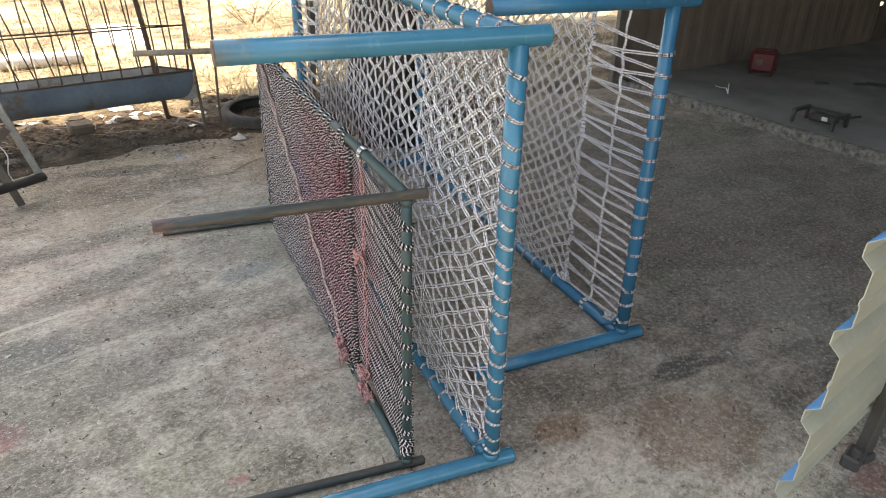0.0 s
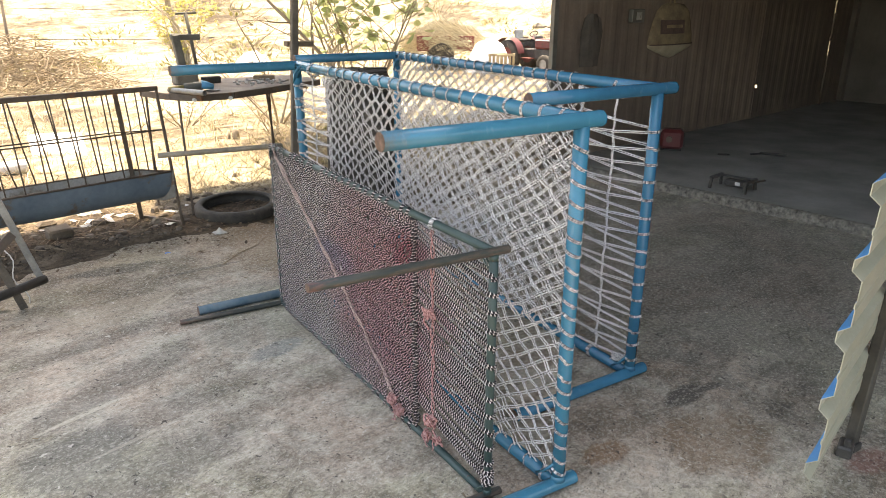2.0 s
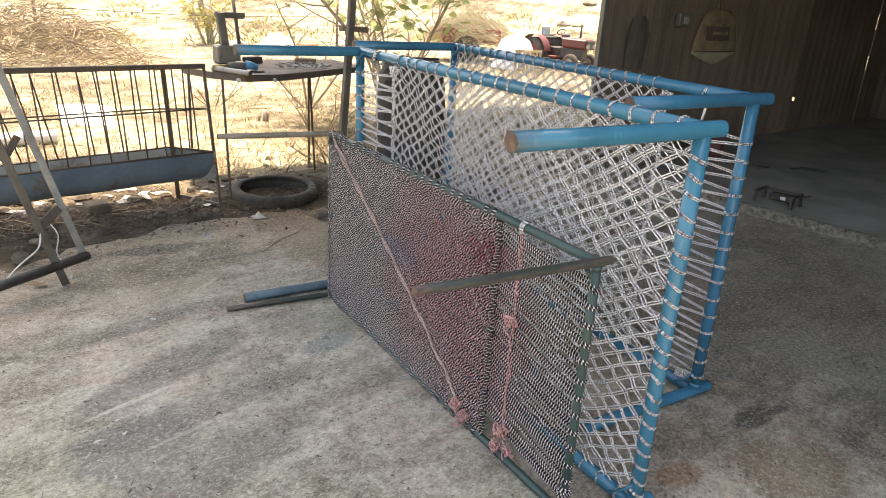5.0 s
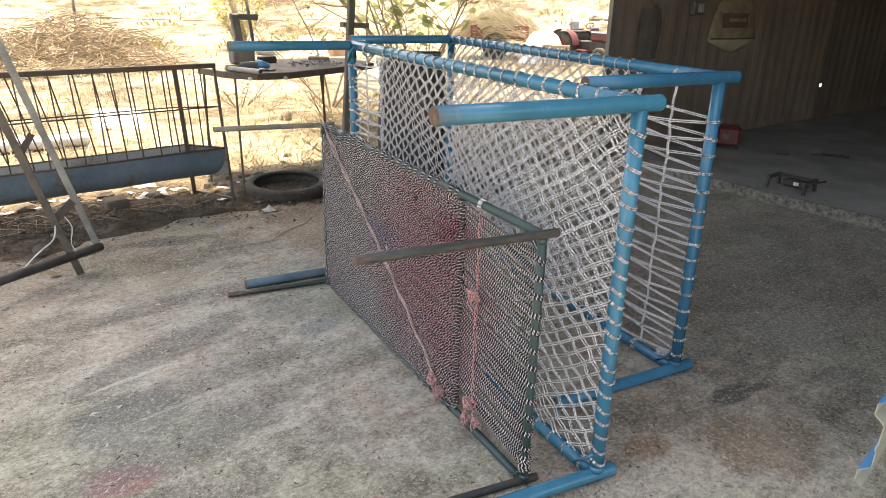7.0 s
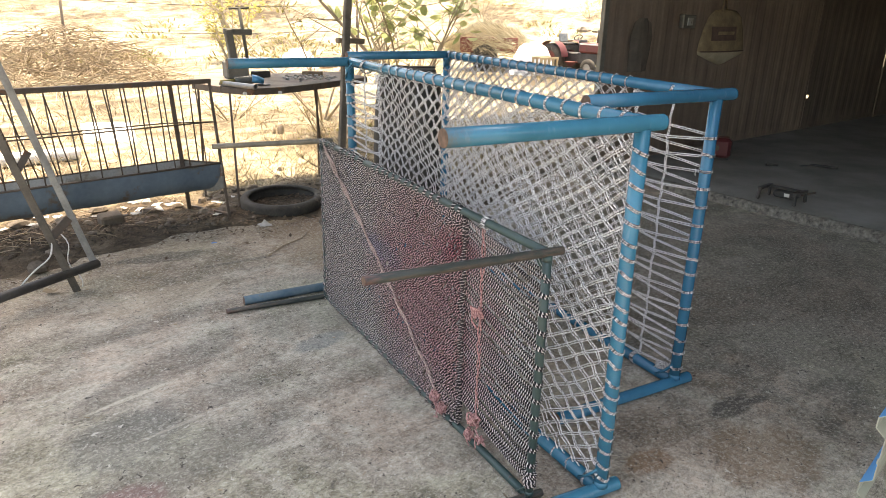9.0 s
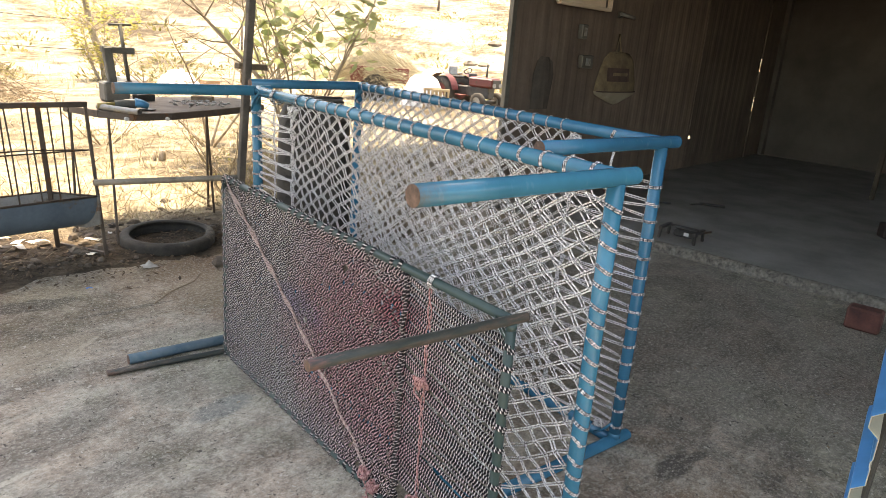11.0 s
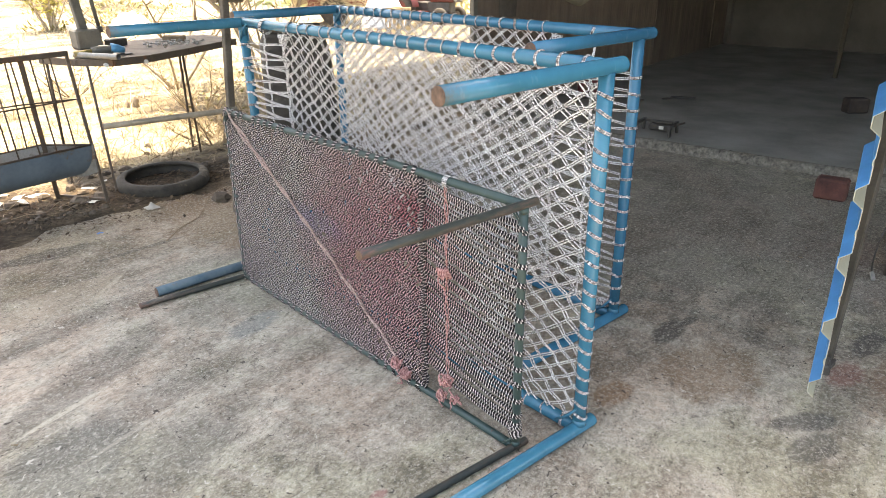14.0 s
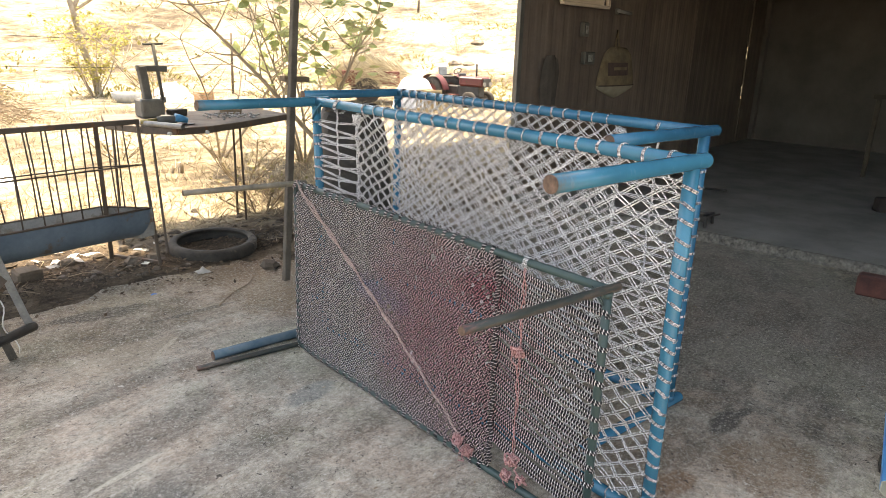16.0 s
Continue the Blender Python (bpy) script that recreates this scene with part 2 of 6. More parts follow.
    return n.done(col, n.math("ADD", 0.68, n.math("MULTIPLY", fine, 0.3), True))


def field_earth():
    n = Nodes("dry earth", 0.95, 0.0, 0.2)
    big, mid, fine = n.noise(0.30, 6, 0.7), n.noise(1.9, 7, 0.75, 0.3, (1.0, 1.7, 1.0, 20)), n.noise(24.0, 4, 0.7)
    both = n.math("ADD", n.math("MULTIPLY", big, 0.45), n.math("ADD", n.math("MULTIPLY", mid, 0.38), n.math("MULTIPLY", fine, 0.17)))
    col = n.ramp(both, (0.42, (0.060, 0.044, 0.029)), (0.48, (0.15, 0.122, 0.082)), (0.525, (0.30, 0.255, 0.178)), (0.61, (0.47, 0.415, 0.31)))
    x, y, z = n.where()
    # Dark soil near the slab, part of its darkness being the roof's shade.
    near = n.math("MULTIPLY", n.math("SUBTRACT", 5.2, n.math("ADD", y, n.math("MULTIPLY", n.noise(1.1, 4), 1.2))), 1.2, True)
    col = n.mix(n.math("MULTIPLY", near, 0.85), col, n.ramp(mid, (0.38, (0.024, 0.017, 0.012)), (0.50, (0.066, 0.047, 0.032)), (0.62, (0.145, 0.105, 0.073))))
    n.bump(n.math("ADD", mid, n.math("MULTIPLY", fine, 0.9)), 0.8, 0.03)
    return n.done(col)


def painted(name, colour, worn=(0.20, 0.10, 0.06), at=0.66, scale=16.0, rough=0.36, grime=0.0):
    """Old gloss paint on steel: faint drift of tone, scuffs, chips down to rust."""
    n = Nodes(name, rough, 0.0, 0.5)
    drift, chips, scuff = n.noise(4.0, 4), n.noise(scale, 7, 0.7), n.noise(60.0, 3, 0.6, 0.0, (1.0, 1.0, 0.25))
    col = n.ramp(drift, (0.3, tuple(c * 0.78 for c in colour)), (0.7, tuple(min(1, c * 1.15) for c in colour)))
    col = n.mix(n.ramp(scuff, (0.62, 0.0), (0.76, 0.12)), col, tuple(0.5 * c + 0.25 for c in colour))
    if grime:
        x, y, z = n.where()
        edge = n.math("ADD", grime, n.math("MULTIPLY", n.math("SUBTRACT", chips, 0.5), 0.25))
        dirty = n.math("MULTIPLY", n.math("SUBTRACT", edge, x), 12.0, True)
        col = n.mix(n.math("MULTIPLY", dirty, 0.8), col, (0.085, 0.078, 0.060))
    f = n.ramp(chips, (at, 0.0), (at + 0.035, 1.0))
    col = n.mix(f, col, worn)
    n.bump(n.math("ADD", n.math("MULTIPLY", drift, 0.5), n.math("MULTIPLY", chips, 0.4)), 0.18, 0.003)
    return n.done(col, n.math("ADD", rough, n.math("MULTIPLY", f, 0.4), True))


CONCRETE = concrete()
EARTH = field_earth()
KERB = surface("kerb concrete", (0.035, 0.032, 0.027), (0.235, 0.215, 0.185), 28.0, 0.9, grain=70.0, bump=0.9)
SHED_FLOOR = surface("dusty shed floor", (0.13, 0.125, 0.115), (0.27, 0.26, 0.24), 2.4, 0.85, bump=0.4)


def old_tin(name="weathered tin", depth_shade=0.0):
    n = Nodes(name, 0.7, 0.0, 0.35)
    streak = n.noise(9.0, 5, 0.65, 0.2, (1.0, 1.0, 0.06))
    patch, fine = n.noise(1.6, 5, 0.65), n.noise(40.0, 4, 0.7)
    both = n.math("ADD", n.math("MULTIPLY", streak, 0.5), n.math("ADD", n.math("MULTIPLY", patch, 0.35), n.math("MULTIPLY", fine, 0.15)))
    col = n.ramp(both, (0.38, (0.115, 0.085, 0.070)), (0.50, (0.165, 0.123, 0.100)), (0.62, (0.225, 0.170, 0.138)))
    pale = n.ramp(n.noise(14.0, 6, 0.75, 0.0, (1.0, 1.0, 0.15)), (0.62, 0.0), (0.68, 1.0))
    col = n.mix(n.math("MULTIPLY", pale, 0.4), col, (0.24, 0.20, 0.16))
    # Darker mix for tin deep in the shed: its shade is in the colour.
    if depth_shade:
        col = n.mix(depth_shade, col, n.ramp(patch, (0.35, (0.030, 0.027, 0.025)), (0.65, (0.065, 0.058, 0.052))))
    n.bump(n.math("ADD", streak, fine), 0.25, 0.004)
    return n.done(col)


TIN = old_tin()
SHADED_TIN = old_tin("shaded tin", 0.38)
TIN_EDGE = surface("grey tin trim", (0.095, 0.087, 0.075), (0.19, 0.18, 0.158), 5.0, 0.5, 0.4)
# Tone of walls, post and roof set dark for the unlit interior.
INNER_DARK = surface("dark inner wall", (0.068, 0.059, 0.052), (0.13, 0.112, 0.098), 1.8, 0.9)
ROOFING = surface("roof sheet", (0.10, 0.095, 0.09), (0.2, 0.19, 0.18), 3.0, 0.6)
BLUE = painted("blue enamel", (0.025, 0.153, 0.238), at=0.72, rough=0.27, grime=-0.54)
# BLUE again for the back bed, its shade put into the tone.
BLUE_SHADE = painted("shaded blue enamel", (0.024, 0.146, 0.246), at=0.74, rough=0.27)
OLIVE = painted("dark green enamel", (0.027, 0.054, 0.051), (0.09, 0.05, 0.032), 0.66, 11.0, 0.45)
BLUE_DUSTY = surface("dusty blue enamel", (0.035, 0.085, 0.120), (0.115, 0.150, 0.165), 9.0, 0.6, 0.0, 60.0, 0.2, (0.10, 0.090, 0.075), 16.0, 0.62)


def worn_leg():
    """Green enamel rubbed along the tube down to brown steel, rosy with rust at the tips."""
    n = Nodes("rubbed green steel", 0.5, 0.0, 0.5)
    rub = n.noise(22.0, 6, 0.72, 0.3, (0.14, 1.0, 1.0))
    fine = n.noise(90.0, 4, 0.7, 0.0, (0.3, 1.0, 1.0))
    both = n.math("ADD", n.math("MULTIPLY", rub, 0.75), n.math("MULTIPLY", fine, 0.25))
    col = n.ramp(both, (0.40, (0.012, 0.022, 0.021)), (0.49, (0.028, 0.034, 0.030)), (0.56, (0.062, 0.046, 0.036)), (0.64, (0.14, 0.112, 0.086)))
    x, y, z = n.where()
    tip = n.math("MULTIPLY", n.math("ADD", n.math("SUBTRACT", -0.685, x), n.math("MULTIPLY", n.math("SUBTRACT", fine, 0.5), 0.3)), 10.0, True)
    col = n.mix(n.math("MULTIPLY", tip, 0.6), col, (0.17, 0.060, 0.052))
    n.bump(both, 0.3, 0.002)
    return n.done(col, n.math("ADD", 0.35, n.math("MULTIPLY", rub, 0.4), True))


OLIVE_LEG = worn_leg()
# Bare dusty steel, paled further for the field's light behind this leg.
TAN_LEG = surface("dusty backlit tan steel", (0.10, 0.088, 0.066), (0.235, 0.20, 0.152), 16.0, 0.65, 0.0, 80.0, 0.2, (0.09, 0.055, 0.035), 12.0, 0.62)
RUST = surface("rust", (0.06, 0.038, 0.028), (0.17, 0.105, 0.075), 45.0, 0.85)
IRON = surface("rusty iron", (0.055, 0.040, 0.031), (0.13, 0.098, 0.075), 8.0, 0.7, 0.1, 90.0, 0.3, (0.15, 0.07, 0.035), 12.0, 0.58)
STEEL = surface("dull steel", (0.16, 0.155, 0.15), (0.34, 0.33, 0.31), 8.0, 0.5, 0.35, spots=(0.16, 0.09, 0.05), spot_at=0.64)
DARK_IRON = surface("dark iron", (0.022, 0.02, 0.019), (0.065, 0.06, 0.055), 9.0, 0.6, 0.1)
# Brown iron with the bright field's veiling glare mixed into its tone.
GLARE_IRON = surface("glare-paled brown iron", (0.09, 0.070, 0.055), (0.21, 0.172, 0.138), 9.0, 0.8, 0.0)
DULL_RED = painted("dull red", (0.10, 0.02, 0.022), (0.05, 0.03, 0.03), 0.7)
# POST_IRON's darker copy; the shade on the prop is in this tone.
PROP_IRON_SHADE = surface("shaded brown tube", (0.024, 0.021, 0.017), (0.075, 0.066, 0.053), 7.0, 0.8, 0.0)
POST_IRON = surface("old brown post", (0.045, 0.037, 0.030), (0.14, 0.115, 0.09), 7.0, 0.75, 0.0)
TROUGH_BLUE = surface("faded trough blue", (0.070, 0.100, 0.128), (0.135, 0.175, 0.210), 4.0, 0.65, 0.0, 40.0, 0.2, (0.11, 0.085, 0.065), 6.0, 0.565)
TROUGH_END = surface("rusty grey sheet", (0.085, 0.075, 0.065), (0.24, 0.225, 0.20), 7.0, 0.75, 0.0, 70.0, 0.25, (0.10, 0.055, 0.032), 9.0, 0.54)
ZINC = surface("dusty zinc", (0.22, 0.22, 0.205), (0.42, 0.41, 0.385), 4.0, 0.6, 0.2, spots=(0.19, 0.165, 0.13), spot_scale=5.0, spot_at=0.55)
PVC = surface("grey plastic pipe", (0.48, 0.48, 0.50), (0.64, 0.64, 0.65), 3.0, 0.5)
RUBBER = surface("dusty tyre rubber", (0.014, 0.012, 0.010), (0.062, 0.052, 0.042), 9.0, 0.85, 0.0, 110.0, 0.4, (0.12, 0.098, 0.074), 6.0, 0.60)
STONE = surface("field stone", (0.045, 0.035, 0.027), (0.165, 0.130, 0.10), 5.0, 0.92, bump=0.6, vary=0.9)
BOULDER = surface("weathered boulder", (0.11, 0.088, 0.068), (0.27, 0.225, 0.175), 3.0, 0.92, bump=0.6)
DARK_STONE = surface("brown flat stone", (0.05, 0.038, 0.028), (0.14, 0.108, 0.08), 9.0, 0.92, bump=0.6)
DARK_BRICK = surface("dark red brick", (0.016, 0.012, 0.011), (0.048, 0.034, 0.030), 9.0, 0.9, bump=0.5)
BRICK = surface("red brick", (0.055, 0.024, 0.021), (0.15, 0.058, 0.048), 9.0, 0.9, bump=0.5)
STRAW = surface("dry straw", (0.38, 0.31, 0.19), (0.66, 0.57, 0.39), 3.0, 0.85, vary=0.6)
TWIG = surface("dry twigs", (0.14, 0.10, 0.065), (0.32, 0.25, 0.17), 4.0, 0.9, vary=0.6)
BARK = surface("bark", (0.075, 0.055, 0.04), (0.20, 0.155, 0.115), 7.0, 0.95, bump=0.7)
PALE_BARK = surface("pale bark", (0.24, 0.19, 0.14), (0.44, 0.36, 0.27), 9.0, 0.9)
DARK_WOOD = surface("dark timber", (0.03, 0.024, 0.018), (0.085, 0.066, 0.048), 6.0, 0.9, bump=0.5)
WOOD = surface("old timber", (0.10, 0.07, 0.045), (0.24, 0.175, 0.115), 6.0, 0.85, bump=0.5)
PALE_WOOD = surface("pale crate wood", (0.27, 0.20, 0.11), (0.46, 0.36, 0.22), 6.0, 0.85)
CANVAS = surface("stained canvas", (0.115, 0.080, 0.055), (0.27, 0.205, 0.125), 9.0, 0.95)
CANVAS_PALE = surface("pale canvas", (0.26, 0.225, 0.165), (0.40, 0.35, 0.265), 9.0, 0.95)
CANVAS_DARK = surface("canvas print", (0.065, 0.040, 0.035), (0.13, 0.085, 0.07), 12.0, 0.95)
CREAM_BOX = surface("cream plastic", (0.70, 0.54, 0.41), (0.82, 0.66, 0.52), 6.0, 0.5)
WHITE_ITEM = surface("off-white plastic", (0.45, 0.44, 0.41), (0.66, 0.65, 0.62), 8.0, 0.5)
SHEET_BLUE = painted("sky blue coated sheet", (0.045, 0.26, 0.56), (0.4, 0.45, 0.5), 0.80, 8.0, 0.4)
SHEET_CREAM = surface("cream coated sheet", (0.29, 0.285, 0.215), (0.40, 0.39, 0.305), 4.0, 0.5)
RED_PAINT = painted("red machine paint", (0.27, 0.022, 0.03), (0.12, 0.04, 0.03), 0.75)
CART_RED = painted("rusty cart red", (0.17, 0.042, 0.03), (0.12, 0.07, 0.05), 0.58, 4.0, 0.7)
TRACTOR_RED = painted("faded tractor red", (0.105, 0.019, 0.016), (0.09, 0.05, 0.035), 0.60, 6.0, 0.55)
CAST = surface("cast iron grey", (0.06, 0.058, 0.052), (0.13, 0.125, 0.11), 8.0, 0.7)
JACKET = surface("dark cloth", (0.070, 0.058, 0.050), (0.120, 0.098, 0.083), 12.0, 0.95)
TOOL_BLUE = painted("tool blue", (0.05, 0.24, 0.42), (0.1, 0.1, 0.1), 0.75)
CARTON = surface("cardboard", (0.30, 0.17, 0.09), (0.46, 0.29, 0.17), 8.0, 0.9)
YELLOW = surface("dirty yellow paint", (0.16, 0.125, 0.045), (0.30, 0.235, 0.08), 9.0, 0.5)
PAPER = surface("pale litter", (0.30, 0.285, 0.255), (0.50, 0.48, 0.445), 14.0, 0.9, vary=0.5)
BLUE_SCRAP = surface("blue plastic scrap", (0.03, 0.12, 0.36), (0.05, 0.2, 0.5), 14.0, 0.5)
WHITE_CORD = cord_material("white braided cord", (0.86, 0.84, 0.83), (0.012, 0.012, 0.016), 0.0170, 0.12, True,
                           [((0.0, 0.55, 0.62), (0, 0.35, 0.12), (0.42, 0.52, 0.66), 0.35), ((0.7, 1.2, 0.6), (0, 0.6, 0.5), (0.62, 0.52, 0.46), 0.4)], 0.535)
DARK_CORD = cord_material("black and white cord", (0.70, 0.61, 0.58), (0.005, 0.005, 0.007), 0.0098, 0.69, False,
                          [((0, 0.72, 0.40), (0, 0.42, 0.36), (0.54, 0.26, 0.28), 0.8), ((0, 0.53, 0.65), (0, 0.11, 0.06), (0.40, 0.06, 0.10), 0.7),
                           ((0, 1.1, 0.46), (0, 0.16, 0.05), (0.16, 0.25, 0.5), 0.35)], hand=-1)
PINK_CORD = cord_material("faded pink cord", (0.52, 0.29, 0.27), (0.26, 0.11, 0.11), 0.014, 0.35, False)
BUFF_CORD = cord_material("buff tie cord", (0.48, 0.37, 0.33), (0.20, 0.12, 0.11), 0.02, 0.3, False)
BLACK_CORD = cord_material("black tie cord", (0.50, 0.42, 0.40), (0.010, 0.008, 0.010), 0.012, 0.72, False, None, 0.0, -1)
LASH_CORD = cord_material("black flecked white cord", (0.86, 0.85, 0.84), (0.008, 0.008, 0.012), 0.0110, 0.26, True, None, 0.485)
STRING = surface("white string", (0.42, 0.41, 0.38), (0.6, 0.59, 0.56), 40.0, 0.8)


def leaf_material(name, dark, light):
    n = Nodes(name, 0.6, 0.0, 0.3)
    col = n.mix(n.island(), dark, light)
    n.p.inputs["Transmission Weight"].default_value = 0.0
    trans = n.t.nodes.new("ShaderNodeBsdfTranslucent")
    mixs = n.t.nodes.new("ShaderNodeMixShader")
    mixs.inputs[0].default_value = 0.6
    n.link(col, trans.inputs[0])
    n.done(col)
    n.link(n.p.outputs[0], mixs.inputs[1])
    n.link(trans.outputs[0], mixs.inputs[2])
    n.link(mixs.outputs[0], n.t.nodes["Material Output"].inputs[0])
    return n.m


LEAF_BIG = leaf_material("broad leaves", (0.26, 0.31, 0.14), (0.50, 0.54, 0.30))
WHITE_SHEET = surface("white plastic sheet", (0.66, 0.66, 0.65), (0.84, 0.84, 0.83), 6.0, 0.5)
LITTER_BROWN = surface("rotting leaf litter", (0.035, 0.024, 0.016), (0.15, 0.105, 0.07), 3.0, 0.95, vary=1.0)
LEAF_GOLD = leaf_material("yellowing leaves", (0.28, 0.25, 0.07), (0.50, 0.46, 0.17))
LEAF_DRY = leaf_material("dry scrub leaves", (0.13, 0.12, 0.05), (0.28, 0.24, 0.11))


# ---- mesh tools ----
class Shape:
    """Collects tubes, boxes and sheets into one mesh."""

    def __init__(self):
        self.v, self.f, self.uv, self.smooth, self.mi = [], [], [], [], []

    def face(self, ids, uv=None, smooth=False, mi=0):
        self.f.append(ids)
        self.uv.extend(uv or [(0.0, 0.0)] * len(ids))
        self.smooth.append(smooth)
        self.mi.append(mi)

    def tube(self, pts, r, n=8, cap=True, r_end=None, start=0.0, mi=0):
        pts = [Vector(p) for p in pts]
        r_end = r if r_end is None else r_end
        side, base, length, last = None, len(self.v), start, len(pts) - 1
        lengths = []
        for i, p in enumerate(pts):
            way = (pts[min(i + 1, last)] - pts[max(i - 1, 0)])
            way = way.normalized() if way.length > 1e-9 else Vector((0, 0, 1))
            if side is None:
                side = way.orthogonal().normalized()
            side = (side - way * side.dot(way))
            side = side.normalized() if side.length > 1e-6 else way.orthogonal().normalized()
            up = way.cross(side)
            if i:
                length += (p - pts[i - 1]).length
            lengths.append(length)
            rr = r + (r_end - r) * i / max(1, last)
            for k in range(n):
                a = 2 * math.pi * k / n
                self.v.append(p + rr * (math.cos(a) * side + math.sin(a) * up))
        for i in range(last):
            for k in range(n):
                a, b = base + i * n + k, base + i * n + (k + 1) % n
                u0, u1, v0, v1 = k / n, (k + 1) / n, lengths[i], lengths[i + 1]
                self.face((a, b, b + n, a + n), [(u0, v0), (u1, v0), (u1, v1), (u0, v1)], True, mi)
        if cap:
            self.face(tuple(base + k for k in reversed(range(n))), None, False, mi)
            self.face(tuple(base + last * n + k for k in range(n)), None, False, mi)
        return self

    def box(self, size, m=None, bevel=0.0, mi=0):
        """A box about the origin of m, with its edges cut back by bevel."""
        m = m or Matrix()
        hx, hy, hz = (s / 2 for s in size)
        b = min(bevel, hx * 0.9, hy * 0.9, hz * 0.9)
        if b <= 0:
            base = len(self.v)
            for x in (-hx, hx):
                for y in (-hy, hy):
                    for z in (-hz, hz):
                        self.v.append(m @ Vector((x, y, z)))
            for q in ((0, 1, 3, 2), (4, 6, 7, 5), (0, 4, 5, 1), (2, 3, 7, 6), (0, 2, 6, 4), (1, 5, 7, 3)):
                self.face(tuple(base + i for i in q), None, False, mi)
            return self
        base = len(self.v)
        at = {}
        for sx in (-1, 1):
            for sy in (-1, 1):
                for sz in (-1, 1):
                    for axis in range(3):
                        p = [sx * (hx - b), sy * (hy - b), sz * (hz - b)]
                        p[axis] = (sx * hx, sy * hy, sz * hz)[axis]
                        at[sx, sy, sz, axis] = len(self.v)
                        self.v.append(m @ Vector(p))
        S = (-1, 1)
        order = ((-1, -1), (1, -1), (1, 1), (-1, 1))
        for axis in range(3):
            for s in S:
                ids = []
                for p, q in order if s > 0 else tuple(reversed(order)):
                    key = [0, 0, 0]
                    key[axis], key[(axis + 1) % 3], key[(axis + 2) % 3] = s, p, q
                    ids.append(at[(*key, axis)])
                self.face(tuple(ids), None, False, mi)
        for axis in range(3):
            o1, o2 = (axis + 1) % 3, (axis + 2) % 3
            for p in S:
                for q in S:
                    k1, k2 = [0, 0, 0], [0, 0, 0]
                    k1[axis], k2[axis] = -1, 1
                    for k in (k1, k2):
                        k[o1], k[o2] = p, q
                    quad = (at[(*k1, o1)], at[(*k2, o1)], at[(*k2, o2)], at[(*k1, o2)])
                    self.face(quad if p * q < 0 else tuple(reversed(quad)), None, False, mi)
        for sx in S:
            for sy in S:
                for sz in S:
                    tri = tuple(at[sx, sy, sz, a] for a in range(3))
                    self.face(tri if sx * sy * sz > 0 else tuple(reversed(tri)), None, False, mi)
        return self

    def bar(self, a, b, w, h, bevel=0.002, up=(0, 0, 1), mi=0):
        """A square bar from a to b."""
        a, b = Vector(a), Vector(b)
        way = (b - a).normalized()
        u = Vector(up)
        if abs(way.dot(u)) > 0.95:
            u = Vector((0, 1, 0))
        side = way.cross(u).normalized()
        u = side.cross(way)
        m = Matrix((side, way, u)).transposed().to_4x4()
        m.translation = (a + b) / 2
        return self.box((w, (b - a).length, h), m, bevel, mi)

    def grid(self, place, nu, nv, smooth=True, mi=0, close_u=False):
        """A sheet of nu x nv corners at place(i, j)."""
        base = len(self.v)
        for i in range(nu):
            for j in range(nv):
                self.v.append(Vector(place(i, j)))
        for i in range(nu if close_u else nu - 1):
            for j in range(nv - 1):
                a, b = base + i * nv + j, base + (i + 1) % nu * nv + j
                self.face((a, b, b + 1, a + 1), None, smooth, mi)
        return self

    def rock(self, centre, size, rng, squash=0.6, mi=0):
        """A rough stone: a squashed, knocked-about ball of facets."""
        base = len(self.v)
        rings = ((0.0, -0.8), (0.9, -0.45), (1.0, 0.1), (0.6, 0.75), (0.0, 0.95))
        turn, flat = rng.uniform(0, 6.28), squash * rng.uniform(0.7, 1.2)
        sx, sy = size * rng.uniform(0.7, 1.3), size * rng.uniform(0.6, 1.0)
        ids = []
        for r, h in rings:
            row = []
            for k in range(6 if r else 1):
                a = turn + k * 1.0472 + rng.uniform(-0.25, 0.25)
                q = rng.uniform(0.8, 1.15)
                row.append(len(self.v))
                self.v.append(Vector(centre) + Vector((r * q * sx * math.cos(a), r * q * sy * math.sin(a), h * size * flat * rng.uniform(0.85, 1.1))))
            ids.append(row)
        for lo, hi in zip(ids, ids[1:]):
            for k in range(6):
                a, b = lo[k % len(lo)], lo[(k + 1) % len(lo)]
                c, d = hi[(k + 1) % len(hi)], hi[k % len(hi)]
                quad = [q for n, q in enumerate((a, b, c, d)) if q not in (a, b, c, d)[:n]]
                self.face(tuple(quad), None, False, mi)
        return self

    def mesh(self, name, *materials):
        me = bpy.data.meshes.new(name)
        me.from_pydata([tuple(p) for p in self.v], [], self.f)
        layer = me.uv_layers.new(name="UVMap")
        layer.data.foreach_set("uv", [c for p in self.uv for c in p])
        me.polygons.foreach_set("use_smooth", self.smooth)
        me.polygons.foreach_set("material_index", self.mi)
        for m in materials:
            me.materials.append(m)
        me.update()
        return me


def part(name, shape, material, parent=None, label=""):
    """One mesh object from a shape, under a thing or a part."""
    mats = material if isinstance(material, (list, tuple)) else (material,)
    ob = new(name, shape.mesh(name, *mats))
    hold(ob, parent)
    return tagged(ob, label)


def hold(ob, parent):
    """Hang ob under parent, so that its mesh stays in the world's metres."""
    if parent:
        ob.parent = parent
        if not parent.parent:
            ob.matrix_parent_inverse = parent.matrix_basis.inverted()


def shared(name, data, parent, m):
    """One more object on a mesh that others use too."""
    ob = new(name, data)
    hold(ob, parent)
    ob.matrix_basis = m
    return ob


def thing(name, at, label, category, group="", kind=""):
    ob = new(name)
    ob.location = at
    return tagged(ob, label, category, group, kind)


